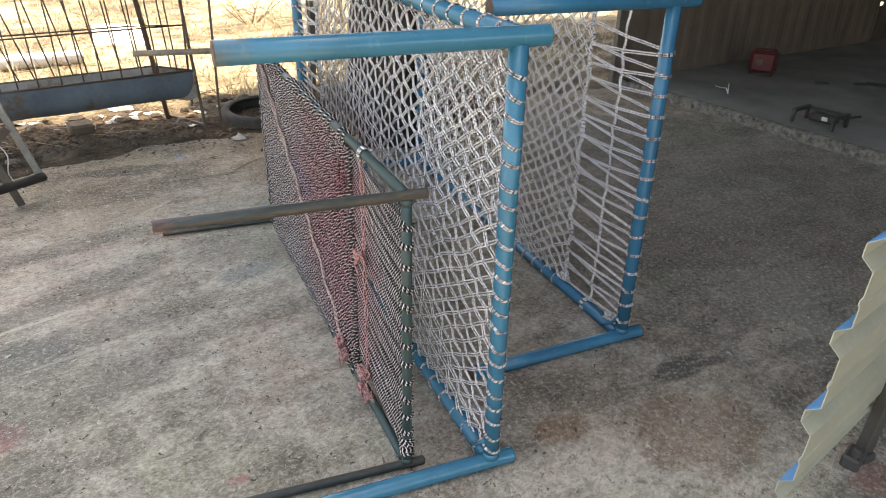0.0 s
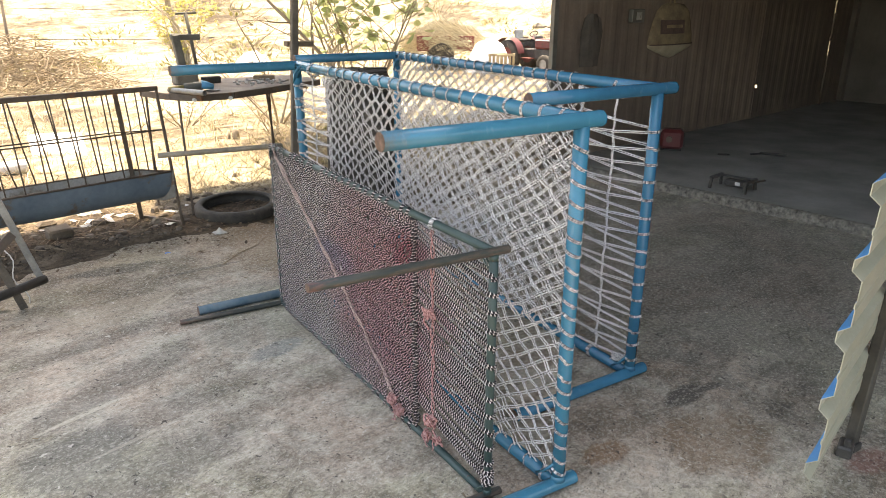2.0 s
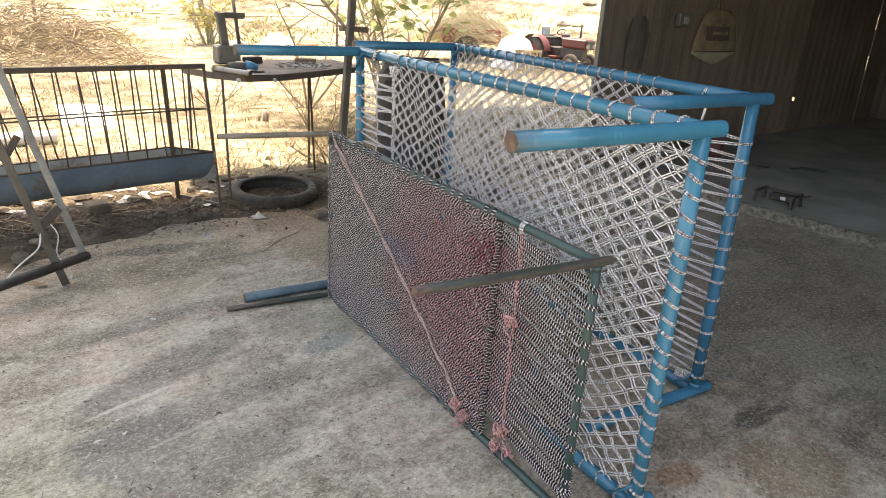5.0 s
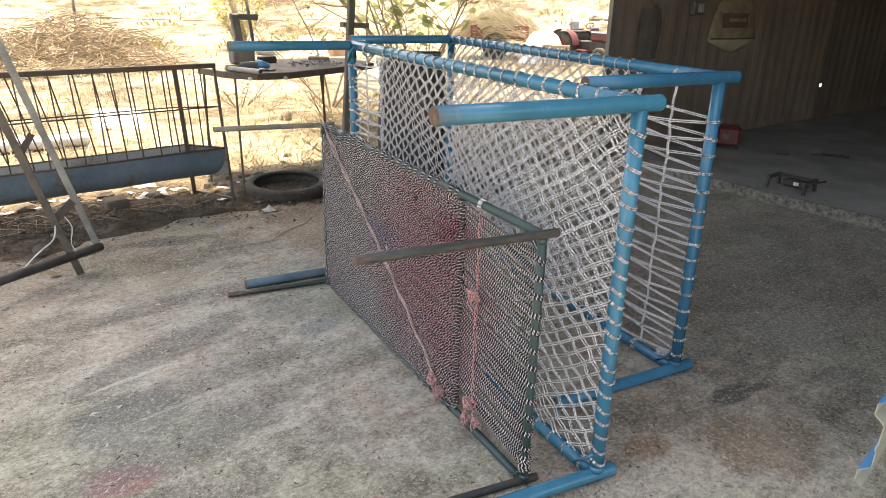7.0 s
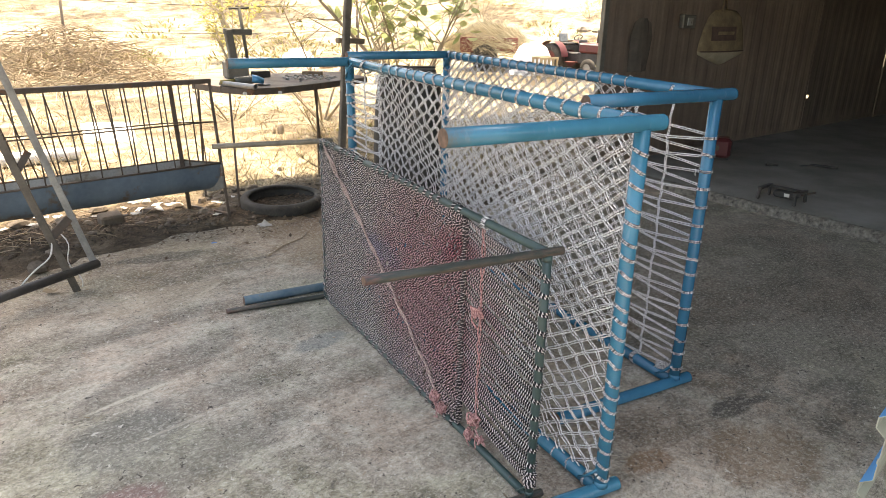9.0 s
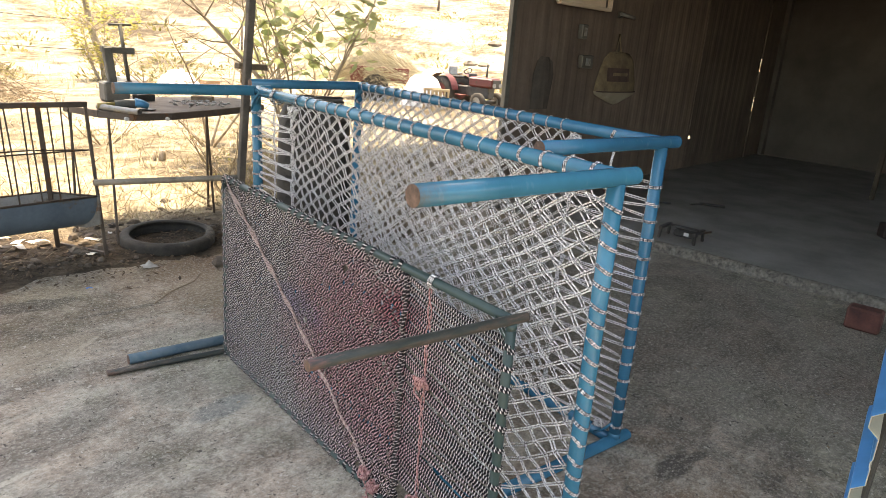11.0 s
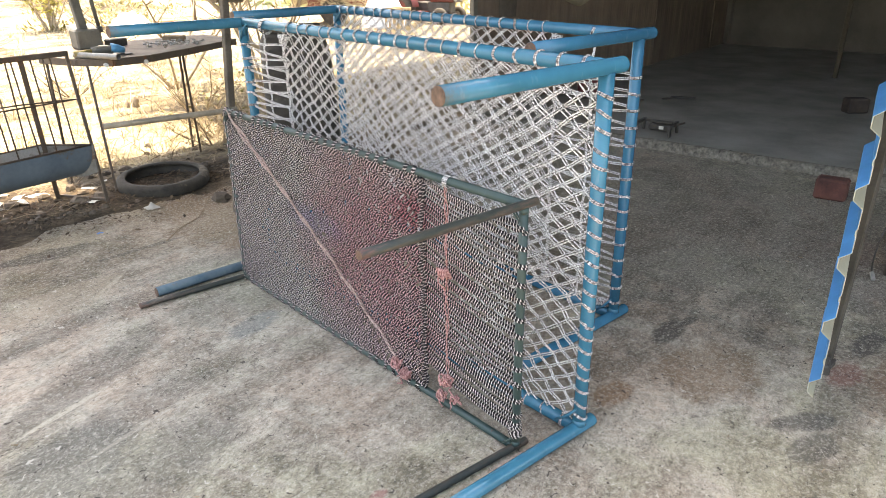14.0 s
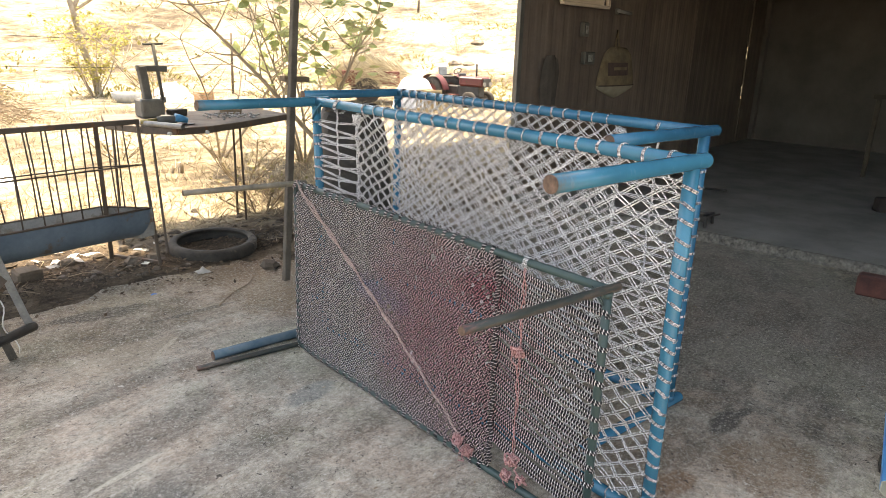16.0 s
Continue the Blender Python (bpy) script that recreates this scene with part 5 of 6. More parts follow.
brick_block(2.65, 2.02, 0.126, 40, 0.19, DARK_BRICK, "very dark red brick standing on the shed floor")


def stove(a, b, label):
    c = shed(a, b, 0.063)
    ob = thing("iron_trestle", c, label, "trestle", "low iron trestles in the shed")
    m = SHED @ pose(a, b, 0.063, 0, 0, 3)
    for x in (-0.13, 0.13):
        for y in (-0.085, 0.085):
            part("leg", Shape().bar(m @ Vector((x * 1.04, y * 1.1, 0)), m @ Vector((x, y, 0.078)), 0.022, 0.020, 0.003), DARK_IRON, ob)
        part("cross_bar", Shape().bar(m @ Vector((x, -0.10, 0.082)), m @ Vector((x, 0.10, 0.082)), 0.030, 0.022, 0.004), DARK_IRON, ob)
    part("body", Shape().box((0.17, 0.08, 0.05), m @ pose(0.035, -0.01, 0.055), 0.012), DARK_IRON, ob)
    part("rail", Shape().bar(m @ Vector((-0.13, 0.075, 0.08)), m @ Vector((0.13, 0.075, 0.08)), 0.018, 0.016, 0.003), DARK_IRON, ob)
    part("tag", Shape().box((0.038, 0.004, 0.026), m @ pose(0.055, -0.052, 0.058, 8), 0.001), WHITE_ITEM, ob, "white tag")
    part("handle_rod", Shape().tube([m @ Vector((0.12, 0.05, 0.06)), m @ Vector((0.14, 0.25, 0.05))], 0.008, 8), IRON, ob)
    return ob


stove(1.57, 0.26, "low black iron trestle on the shed floor near the kerb")


def red_box():
    ob = thing("metal_box", shed(0.43, 1.285, 0.063), "small faded red metal box with a round grey cap", "box")
    m = SHED @ pose(0.43, 1.285, 0.063, 0, 0, 30) @ Matrix.Scale(0.86, 4)
    part("case", Shape().box((0.25, 0.20, 0.22), m @ pose(0, 0, 0.125), 0.035), DULL_RED, ob)
    part("side_plate", Shape().box((0.012, 0.15, 0.15), m @ pose(0.126, 0, 0.125), 0.004), DARK_IRON, ob)
    part("cap", Shape().tube([m @ Vector((-0.03, -0.10, 0.13)), m @ Vector((-0.03, -0.115, 0.13))], 0.03, 14), IRON, ob, "round grey cap")
    part("skid", Shape().box((0.22, 0.04, 0.02), m @ pose(0, 0.06, 0.01), 0.004), DARK_IRON, ob)
    part("skid", Shape().box((0.22, 0.04, 0.02), m @ pose(0, -0.06, 0.01), 0.004), DARK_IRON, ob)
    return ob


red_box()
for a0, b0, a1, b1, r, label in ((1.11, 1.70, 1.32, 1.79, 0.011, "dark iron rod on the shed floor"), (0.86, 1.38, 0.945, 1.44, 0.007, "thin dark rod on the shed floor"), (1.07, 1.60, 1.13, 1.70, 0.008, "thin dark rod on the shed floor")):
    single("iron_rod", Shape().tube([shed(a0, b0, 0.066 + r), shed(a1, b1, 0.066 + r)], r, 8), DARK_IRON, label, "rod", "rods on the shed floor")
s = Shape().tube([shed(0.55, 0.53, 0.07), shed(0.64, 0.47, 0.082), shed(0.72, 0.43, 0.10), shed(0.755, 0.405, 0.07)], 0.0035, 6).tube([shed(0.735, 0.43, 0.14), shed(0.742, 0.42, 0.10), shed(0.765, 0.40, 0.07)], 0.003, 6)
single("wire_scrap", s, STRING, "bent scrap of white wire on the shed floor", "wire")
WALL = lambda b, z, out=0.03: shed(out, b, z)


def hanging_bag():
    ob = thing("canvas_bag", WALL(2.1, 1.1), "stained buff canvas bag that hangs on the tin wall", "bag")
    s = Shape()
    prof = [(0.0, 1.405, 0.012), (0.155, 1.388, 0.03), (0.235, 1.33, 0.05), (0.28, 1.22, 0.062), (0.312, 1.11, 0.075), (0.325, 1.015, 0.08)]
    base = [(0.325, 1.015, 0.08), (0.315, 0.985, 0.078), (0.20, 0.94, 0.06), (0.07, 0.895, 0.03), (0.0, 0.88, 0.01)]
    for name, rows, paint, words in (("bag_body", prof, CANVAS, ""), ("bag_base", base, CANVAS_PALE, "paler canvas base")):
        s = Shape().grid(lambda i, j: WALL(1.75 + 1.24 * rows[j][0] * math.cos(math.pi * i / 14) * (1 + 0.05 * noise.noise((i * 0.6, rows[j][1] * 9, 0))), rows[j][1] + 0.008 * noise.noise((i, rows[j][1] * 9, 2)), 0.015 + rows[j][2] * math.sin(math.pi * i / 14)), 15, len(rows))
        part(name, s, paint, ob, words)
    s = Shape().grid(lambda i, j: WALL(1.44 + 0.11 * i, 1.245 - 0.13 * j, 0.015 + (0.048, 0.058, 0.07, 0.058, 0.048)[i] + 0.018 + 0.012 * j), 5, 2)
    part("printed_patch", s, CANVAS_DARK, ob, "dark printed patch")
    part("print_bar", Shape().bar(WALL(1.52, 1.185, 0.110), WALL(1.80, 1.185, 0.110), 0.004, 0.030, 0.001), CANVAS, ob)
    s = Shape().tube([WALL(1.75 + 0.39 * math.cos(math.pi * i / 14), 1.012, 0.025 + 0.08 * math.sin(math.pi * i / 14)) for i in range(15)], 0.006, 5)
    part("hem", s, CANVAS_DARK, ob)
    part("strap", Shape().tube([WALL(1.66, 1.37), WALL(1.70, 1.56, 0.02), WALL(1.76, 1.37)], 0.011, 6), CANVAS, ob)
    return ob


hanging_bag()
for b, z, w, h, m, name, label in ((0.98, 1.55, 0.10, 0.13, ZINC, "switch_box", "small pale switch box on the tin wall"), (1.09, 1.287, 0.20, 0.12, ZINC, "socket_box", "pale socket box on the tin wall")):
    ob = thing(name, WALL(b, z), label, "switch")
    part("box", Shape().box((0.05, w, h), SHED @ pose(0.04, b, z), 0.008), TIN_EDGE, ob)
    part("face", Shape().box((0.008, w * 0.4, h * 0.55), SHED @ pose(0.069, b, z), 0.002), m, ob)
ob = thing("wall_lamp", WALL(1.71, 1.74), "pale dusty lamp holder on the tin wall beside the tray", "lamp holder")
part("bracket", Shape().box((0.04, 0.05, 0.06), SHED @ pose(0.04, 1.62, 1.745), 0.006), TIN_EDGE, ob)
part("tube_holder", Shape().tube([SHED @ Vector((0.07, 1.58, 1.75)), SHED @ Vector((0.075, 1.84, 1.735))], 0.018, 10), ZINC, ob)
ob = thing("cream_tray", WALL(1.5, 1.9), "cream plastic tray hung high on the tin wall", "tray")
part("tray_floor", Shape().box((0.02, 0.78, 0.36), SHED @ pose(0.05, 0.90, 1.95, 0, 0, 0), 0.006), CREAM_BOX, ob)
for z in (1.86, 1.90, 1.98):
    part("molded_ridge", Shape().bar(SHED @ Vector((0.064, 0.66, z)), SHED @ Vector((0.064, 1.14, z)), 0.008, 0.012, 0.002), CREAM_BOX, ob)
for z in (1.765, 2.13):
    part("rim", Shape().bar(SHED @ Vector((0.08, 0.47, z)), SHED @ Vector((0.08, 1.33, z)), 0.05, 0.03, 0.006), CREAM_BOX, ob)
for b in (0.47, 1.33):
    part("rim", Shape().bar(SHED @ Vector((0.08, b, 1.765)), SHED @ Vector((0.08, b, 2.13)), 0.05, 0.03, 0.006), CREAM_BOX, ob)
prof = [(0.05, 1.31), (0.12, 1.27), (0.16, 1.16), (0.15, 0.98), (0.13, 0.86)]
s = Shape().grid(lambda i, j: WALL(0.44 + prof[j][0] * (i / 4 - 1), prof[j][1], 0.018 + 0.03 * math.sin(math.pi * i / 8) + 0.012 * math.sin(i * 2.4 + j)), 9, 5)
single("dark_jacket", s, JACKET, "dark cloth hung on the tin wall", "cloth")
s = Shape().bar(shed(2.11, 3.95, 0.06), shed(2.12, 3.98, 0.98), 0.045, 0.04).bar(shed(2.06, 3.98, 0.96), shed(3.4, 4.0, 1.02), 0.04, 0.05).bar(shed(3.3, 4.0, 0.06), shed(3.35, 4.0, 1.0), 0.04, 0.04)
single("timber_trestle", s, DARK_WOOD, "timber trestle deep inside the shed", "trestle")
s = Shape()
for k in range(5):
    s.bar(shed(3.75 + 0.05 * k, 0.15 + 0.04 * k, 0.06), shed(3.82 + 0.05 * k, 0.35 + 0.03 * k, 0.75 + 0.06 * (k % 3)), 0.05, 0.02)
single("timber_offcuts", s, DARK_WOOD, "dark timber offcuts stood against each other", "timber")


# ---- rubble, litter, scrub ----
s = Shape()
for k in range(620):
    x = rng.uniform(-2.9, 1.4)
    y = slab_rim(x) - 0.16 - soil_reach(x) + abs(rng.gauss(0.06, 0.42)) + (0.12 if x > -0.2 else 0)
    if math.hypot(x - 0.062, y - 3.44) < 0.34:
        continue
    size = 0.005 + 0.036 * rng.random() ** 4
    s.rock((x, y, dirt_height(x, y) + size * 0.15), size, rng, rng.uniform(0.35, 0.8))
tagged(part("rubble", s, STONE), "broken stones and rubble along the slab's edge", "rubble", kind="stuff")
for k in range(18):
    x = -2.6 + 2.5 * rng.random()
    y = slab_rim(x) + rng.uniform(0.02, 0.5)
    size = rng.uniform(0.035, 0.07)
    single("stone", Shape().rock((x, y, dirt_height(x, y) + size * 0.25), size, rng), STONE, "grey-brown stone in the rubble under the trough", "stone", "larger stones in the rubble")
single("round_stone", Shape().rock((-1.46, 2.70, 0.04), 0.05, rng, 0.9), STONE, "rounded grey stone on the dark soil by the slab", "stone")
single("flat_stone", Shape().rock((0.20, 2.90, 0.018), 0.085, rng, 0.34), DARK_STONE, "flat brown stone on the slab's rim", "stone")
single("brick", Shape().box((0.135, 0.11, 0.105), pose(-1.05, 3.36, 0.05, 6, 0, 12), 0.012), DARK_STONE, "earth-stained broken brick in the rubble", "brick")
for k in range(22):
    x, y = rng.uniform(-2.2, 0.2), 0
    y = slab_rim(x) + rng.uniform(0.0, 0.5)
    if math.hypot(x - 0.062, y - 3.44) < 0.42:
        continue
    z = dirt_height(x, y) + 0.012
    w = rng.uniform(0.02, 0.06)
    sh = Shape().grid(lambda i, j: (x + w * (i - 1) * math.cos(k) - w * 0.5 * (j - 1) * math.sin(k), y + w * (i - 1) * math.sin(k) + w * 0.5 * (j - 1) * math.cos(k), z + 0.012 * noise.noise((i + k, j, 0.5)) + 0.004), 3, 3)
    single("litter_scrap", sh, PAPER, "pale scrap of litter among the rubble", "litter", "scraps of litter")
for cx, cy, w, high, words in ((-0.81, 3.98, 0.075, 0.05, "crumpled pale plastic bag among the rubble"), (-0.865, 3.53, 0.045, 0.015, "white paper scrap among the rubble"), (-0.62, 3.70, 0.055, 0.015, "pale sheet of litter under the trough"), (-0.175, 3.03, 0.04, 0.035, "crushed foil cup on the soil")):
    sh = Shape().grid(lambda i, j: (cx + w * (i / 3 - 1) - 0.2 * w * j / 4, cy + 0.7 * w * (j / 3 - 1), dirt_height(cx, cy) + 0.004 + high * (1 - abs(i / 3 - 1)) * (1 - abs(j / 3 - 1)) + 0.5 * high * abs(noise.noise((i * 1.3 + cx * 9, j * 1.3, 1)))), 7, 7)
    single("litter_scrap", sh, PAPER, words, "litter", "scraps of litter")
single("litter_scrap", Shape().grid(lambda i, j: (-0.563 + 0.016 * i, 2.80 + 0.011 * j, 0.006 + 0.004 * ((i + j) % 2)), 3, 3), BLUE_SCRAP, "crumpled blue plastic scrap on the slab", "litter")
for cx, cy in ((-0.16, 3.07), (-0.02, 3.02), (-1.42, 2.40)):
    single("dry_leaf", Shape().grid(lambda i, j: (cx + 0.03 * (i - 1) + 0.01 * j, cy + 0.02 * (j - 1) - 0.012 * i, 0.012 + 0.012 * abs(i - 1)), 3, 3), CANVAS, "curled dry leaf on the slab", "leaf", "dry leaves on the slab")
single("twig", Shape().tube([(-0.33, 2.45, 0.006), (-0.2, 2.58, 0.008), (-0.05, 2.68, 0.006), (0.02, 2.78, 0.006)], 0.0026, 5), TWIG, "thin dry twig on the slab", "twig")
s = Shape()
for k in range(6500):
    x = rng.uniform(-3.0, 1.4)
    y = slab_rim(x) - soil_reach(x) - 0.12 + rng.gauss(0.16, 0.2 if x < 0 else 0.12)
    c = Vector((x, y, dirt_height(x, y) + 0.006))
    a, w = rng.uniform(0, 6.28), 0.005 + 0.017 * rng.random() ** 2
    u, v = Vector((math.cos(a), math.sin(a), rng.uniform(-0.5, 0.5))) * w, Vector((-math.sin(a), math.cos(a), rng.uniform(-0.5, 0.5))) * w * 0.5
    n0 = len(s.v)
    s.v.extend([c - u, c + v, c + u, c - v, c + Vector((0, 0, 0.3 * w))])
    for k2 in range(4):
        s.face((n0 + k2, n0 + (k2 + 1) % 4, n0 + 4))
tagged(part("leaf_litter", s, LITTER_BROWN), "dark rotting leaf litter on the soil by the slab", "leaf litter", kind="stuff")
s = Shape()
for k in range(520):
    x, y = rng.uniform(-3.0, 1.6), 0
    y = slab_rim(x) - soil_reach(x) + rng.uniform(-0.1, 1.1)
    if math.hypot(x - 0.062, y - 3.44) < 0.42:
        continue
    z = dirt_height(x, y) + 0.008
    a, l = rng.uniform(0, 6.28), rng.uniform(0.04, 0.2)
    s.tube([(x, y, z), (x + l * 0.5 * math.cos(a), y + l * 0.5 * math.sin(a), z + rng.uniform(0.0, 0.04)), (x + l * math.cos(a + 0.3), y + l * math.sin(a + 0.3), z)], 0.0022, 3, False)
for k in range(800):
    d_ = 4.2 + 5.5 * rng.random() ** 1.4
    x = rng.uniform(-0.55, 0.62) * d_
    if d_ < 4.7 and x > 2.3:
        continue
    z = ground_height(x, d_) + 0.008
    a, l = rng.uniform(0, 6.28), rng.uniform(0.08, 0.4)
    s.tube([(x, d_, z), (x + l * 0.5 * math.cos(a), d_ + l * 0.5 * math.sin(a), z + rng.uniform(0.0, 0.16)), (x + l * math.cos(a + 0.3), d_ + l * math.sin(a + 0.3), z + rng.uniform(0, 0.14))], 0.0028, 3, False)
tagged(part("twig_litter", s, TWIG), "dry twigs and stalks strewn on the dirt", "twigs", kind="stuff")

s = Shape()
for k in range(5200):
    f = rng.random() ** 1.6
    d = 4.3 + 26 * f
    x = 1.0 + rng.uniform(-0.75, 1.05) * d
    y = 0.2 + d * rng.uniform(0.8, 1.0)
    if y < 4.15 or (x > 2.6 and y < 4.6):
        continue
    z = ground_height(x, y)
    h = rng.uniform(0.04, 0.15) * (1 + 0.6 * f)
    for b in range(4):
        a, lean = rng.uniform(0, 6.28), rng.uniform(0.2, 1.6)
        w = 0.003 + 0.006 * f
        tip = Vector((x + h * lean * math.cos(a), y + h * lean * math.sin(a), z + h))
        p = Vector((x + rng.uniform(-0.05, 0.05), y + rng.uniform(-0.05, 0.05), z - 0.01))
        n0 = len(s.v)
        s.v.extend([p + Vector((w, 0, 0)), p - Vector((w, 0, 0)), tip])
        s.face((n0, n0 + 1, n0 + 2))
tagged(part("dry_grass", s, STRAW), "thin bleached dry grass over the field", "grass", kind="stuff")


def leaf(s, at, way, size, rng, wide=0.42):
    """One leaf: two bent halves about a midrib."""
    way = way.normalized()
    side = way.cross(Vector((0, 0, 1)))
    side = side.normalized() if side.length > 0.1 else Vector((1, 0, 0))
    side = (side + Vector((0, 0, rng.uniform(-0.5, 0.5)))).normalized()
    n0 = len(s.v)
    up = way.cross(side) * size * 0.08
    for f, w in ((0.0, 0.0), (0.22, 0.75), (0.52, 1.0), (0.82, 0.7), (1.0, 0.0), (0.82, -0.7), (0.52, -1.0), (0.22, -0.75)):
        s.v.append(at + way * size * f + side * size * wide * w + up * abs(w))
    s.v.append(at + way * size * 0.5 - up)
    for k in range(8):
        s.face((n0 + k, n0 + (k + 1) % 8, n0 + 8))


def limb(s, a, way, length, r, rng, crook=0.25, n=6):
    """A crooked, tapering limb; returns its points."""
    pts, way = [Vector(a)], Vector(way).normalized()
    for k in range(n):
        way = (way + Vector((rng.uniform(-1, 1), rng.uniform(-1, 1), rng.uniform(-0.5, 0.8))) * crook * 0.5).normalized()
        pts.append(pts[-1] + way * length / n)
    s.tube(pts, r, 6, True, r * 0.25)
    return pts


def tree(name, base, height, spread, leaves, leaf_size, bark, foliage, label, category, stems, seed, trunk=0.05, bare=0.0):
    r = random.Random(seed)
    base = Vector((base[0], base[1], ground_height(*base) - 0.03))
    ob = thing(name, base, label, category)
    wood, crown = Shape(), Shape()
    tips = []
    for k in range(stems):
        a = 6.28 * k / stems + r.uniform(-0.4, 0.4)
        way = Vector((math.cos(a) * spread, math.sin(a) * spread, 1))
        main = limb(wood, base + Vector((0.04 * math.cos(a), 0.04 * math.sin(a), 0)), way, height * r.uniform(0.75, 1.1), trunk, r, 0.3, 7)
        for j in range(2, 8):
            for q in range(2):
                b = r.uniform(0, 6.28)
                side = limb(wood, main[j], Vector((math.cos(b), math.sin(b), r.uniform(0.2, 1.0))), height * r.uniform(0.15, 0.4), trunk * 0.35, r, 0.5, 5)
                tips += side[1:]
                for t in side[2:]:
                    if r.random() < 0.5:
                        tips += limb(wood, t, Vector((r.uniform(-1, 1), r.uniform(-1, 1), r.uniform(-0.2, 1))), height * r.uniform(0.06, 0.14), trunk * 0.15, r, 0.6, 3)[1:]
    part("trunk", wood, bark, ob)
    if leaves:
        for k in range(leaves):
            t = r.choice(tips)
            if bare and (t.z - base.z) / height < bare:
                continue
            at = t + Vector((r.gauss(0, 0.05), r.gauss(0, 0.05), r.gauss(0, 0.05))) * height * 0.4
            leaf(crown, at, Vector((r.uniform(-1, 1), r.uniform(-1, 1), r.uniform(-0.4, 0.7))), leaf_size * r.uniform(0.6, 1.25), r)
        part("crown", crown, foliage, ob)
    return ob


tree("shrub", (2.55, 6.6), 2.1, 0.42, 330, 0.15, PALE_BARK, LEAF_BIG, "leggy shrub with broad pale green leaves", "shrub", 9, 5, 0.018, 0.45)
tree("shrub", (1.75, 7.2), 2.0, 0.9, 60, 0.06, PALE_BARK, LEAF_DRY, "nearly bare grey shrub with spreading branches", "shrub", 6, 8, 0.016)


def forked_tree():
    """A bare trunk that leans, forks low and bears a few crooked limbs."""
    r = random.Random(21)
    base = Vector((2.92, 16.5, ground_height(2.92, 16.5) - 0.05))
    ob = thing("tree", base, "bare grey-brown tree with a leaning forked trunk in the field", "tree")
    side = Vector((0.972, -0.235, 0))
    wood = Shape()
    trunk = [base, base - side * 0.06 + Vector((0, 0, 0.5)), base - side * 0.24 + Vector((0, 0, 1.1)), base - side * 0.36 + Vector((0, 0, 1.9)), base - side * 0.52 + Vector((0, 0, 2.7)), base - side * 0.50 + Vector((0, 0, 3.7))]
    wood.tube(trunk, 0.095, 9, True, 0.04)
    twigs = []
    for start, way, length, thick in ((trunk[3], side * 0.9 + Vector((0, 0, 0.42)), 1.3, 0.045), (trunk[3], side * 0.35 + Vector((0, 0.2, 1.0)), 1.7, 0.05), (trunk[4], -side * 0.8 + Vector((0, 0, 0.8)), 1.2, 0.035), (trunk[2], -side * 0.9 + Vector((0, 0.1, 0.8)), 0.8, 0.02), (trunk[5], side * 0.5 + Vector((0, 0, 0.9)), 1.1, 0.03)):
        main = limb(wood, start, way, length, thick, r, 0.32, 7)
        for q in main[2:]:
            twigs += limb(wood, q, Vector((r.uniform(-1, 1), r.uniform(-1, 1), r.uniform(-0.1, 1))), r.uniform(0.25, 0.6), thick * 0.3, r, 0.5, 4)[1:]
    part("trunk", wood, PALE_BARK, ob)
    crown = Shape()
    for k in range(150):
        leaf(crown, r.choice(twigs) + Vector((r.gauss(0, 0.05), r.gauss(0, 0.05), r.gauss(0, 0.05))), Vector((r.uniform(-1, 1), r.uniform(-1, 1), r.uniform(-0.6, 0.5))), r.uniform(0.04, 0.08), r)
    part("crown", crown, LEAF_GOLD, ob)
    return ob


forked_tree()
tree("shrub", (2.75, 16.2), 1.7, 0.55, 1300, 0.075, PALE_BARK, LEAF_GOLD, "low shrub with thin yellow-green leaves under the bare tree", "shrub", 7, 22, 0.018)
tree("tree", (-4.5, 24.0), 4.5, 0.4, 700, 0.16, BARK, LEAF_DRY, "sparse tree far off in the field", "tree", 3, 31, 0.09)
tree("tree", (20.5, 27.0), 4.0, 0.1, 0, 0.1, BARK, LEAF_DRY, "bare young tree on the hillside", "tree", 1, 37, 0.07)
for k, (x, y, h, seed) in enumerate(((1.05, 4.7, 0.6, 43), (0.9, 4.45, 0.45, 61), (1.3, 5.6, 0.7, 63), (0.7, 7.6, 0.6, 44), (13.5, 22.0, 1.3, 45), (17.0, 20.0, 1.1, 46), (16.0, 32.0, 1.8, 47), (9.0, 30.0, 1.6, 48), (25.0, 34.0, 2.0, 49), (3.0, 34.0, 2.0, 50), (30.0, 44.0, 2.4, 51), (14.0, 42.0, 2.4, 52))):
    tree("scrub_bush", (x, y), h, 1.1, 70, 0.03 * max(1, h), TWIG, LEAF_DRY, "low dry scrub bush in the field", "bush", 7, seed, 0.008 * max(1, h))

r2 = random.Random(91)
s = Shape()
main = limb(s, (2.78, 6.2, -0.05), (-0.62, 0.12, 0.72), 3.0, 0.032, r2, 0.18, 9)
for k in range(2, 10):
    for q in range(2):
        side = limb(s, main[k], (r2.uniform(-1, 0.6), r2.uniform(-0.6, 0.6), r2.uniform(0.0, 0.9)), r2.uniform(0.5, 1.1), 0.010, r2, 0.4, 6)
        for t in side[2:]:
            limb(s, t, (r2.uniform(-1, 1), r2.uniform(-1, 1), r2.uniform(-0.1, 0.8)), r2.uniform(0.12, 0.35), 0.004, r2, 0.5, 3)
single("leaning_branch", s, PALE_BARK, "bare forked branch leaning out of the shrubs", "branch")

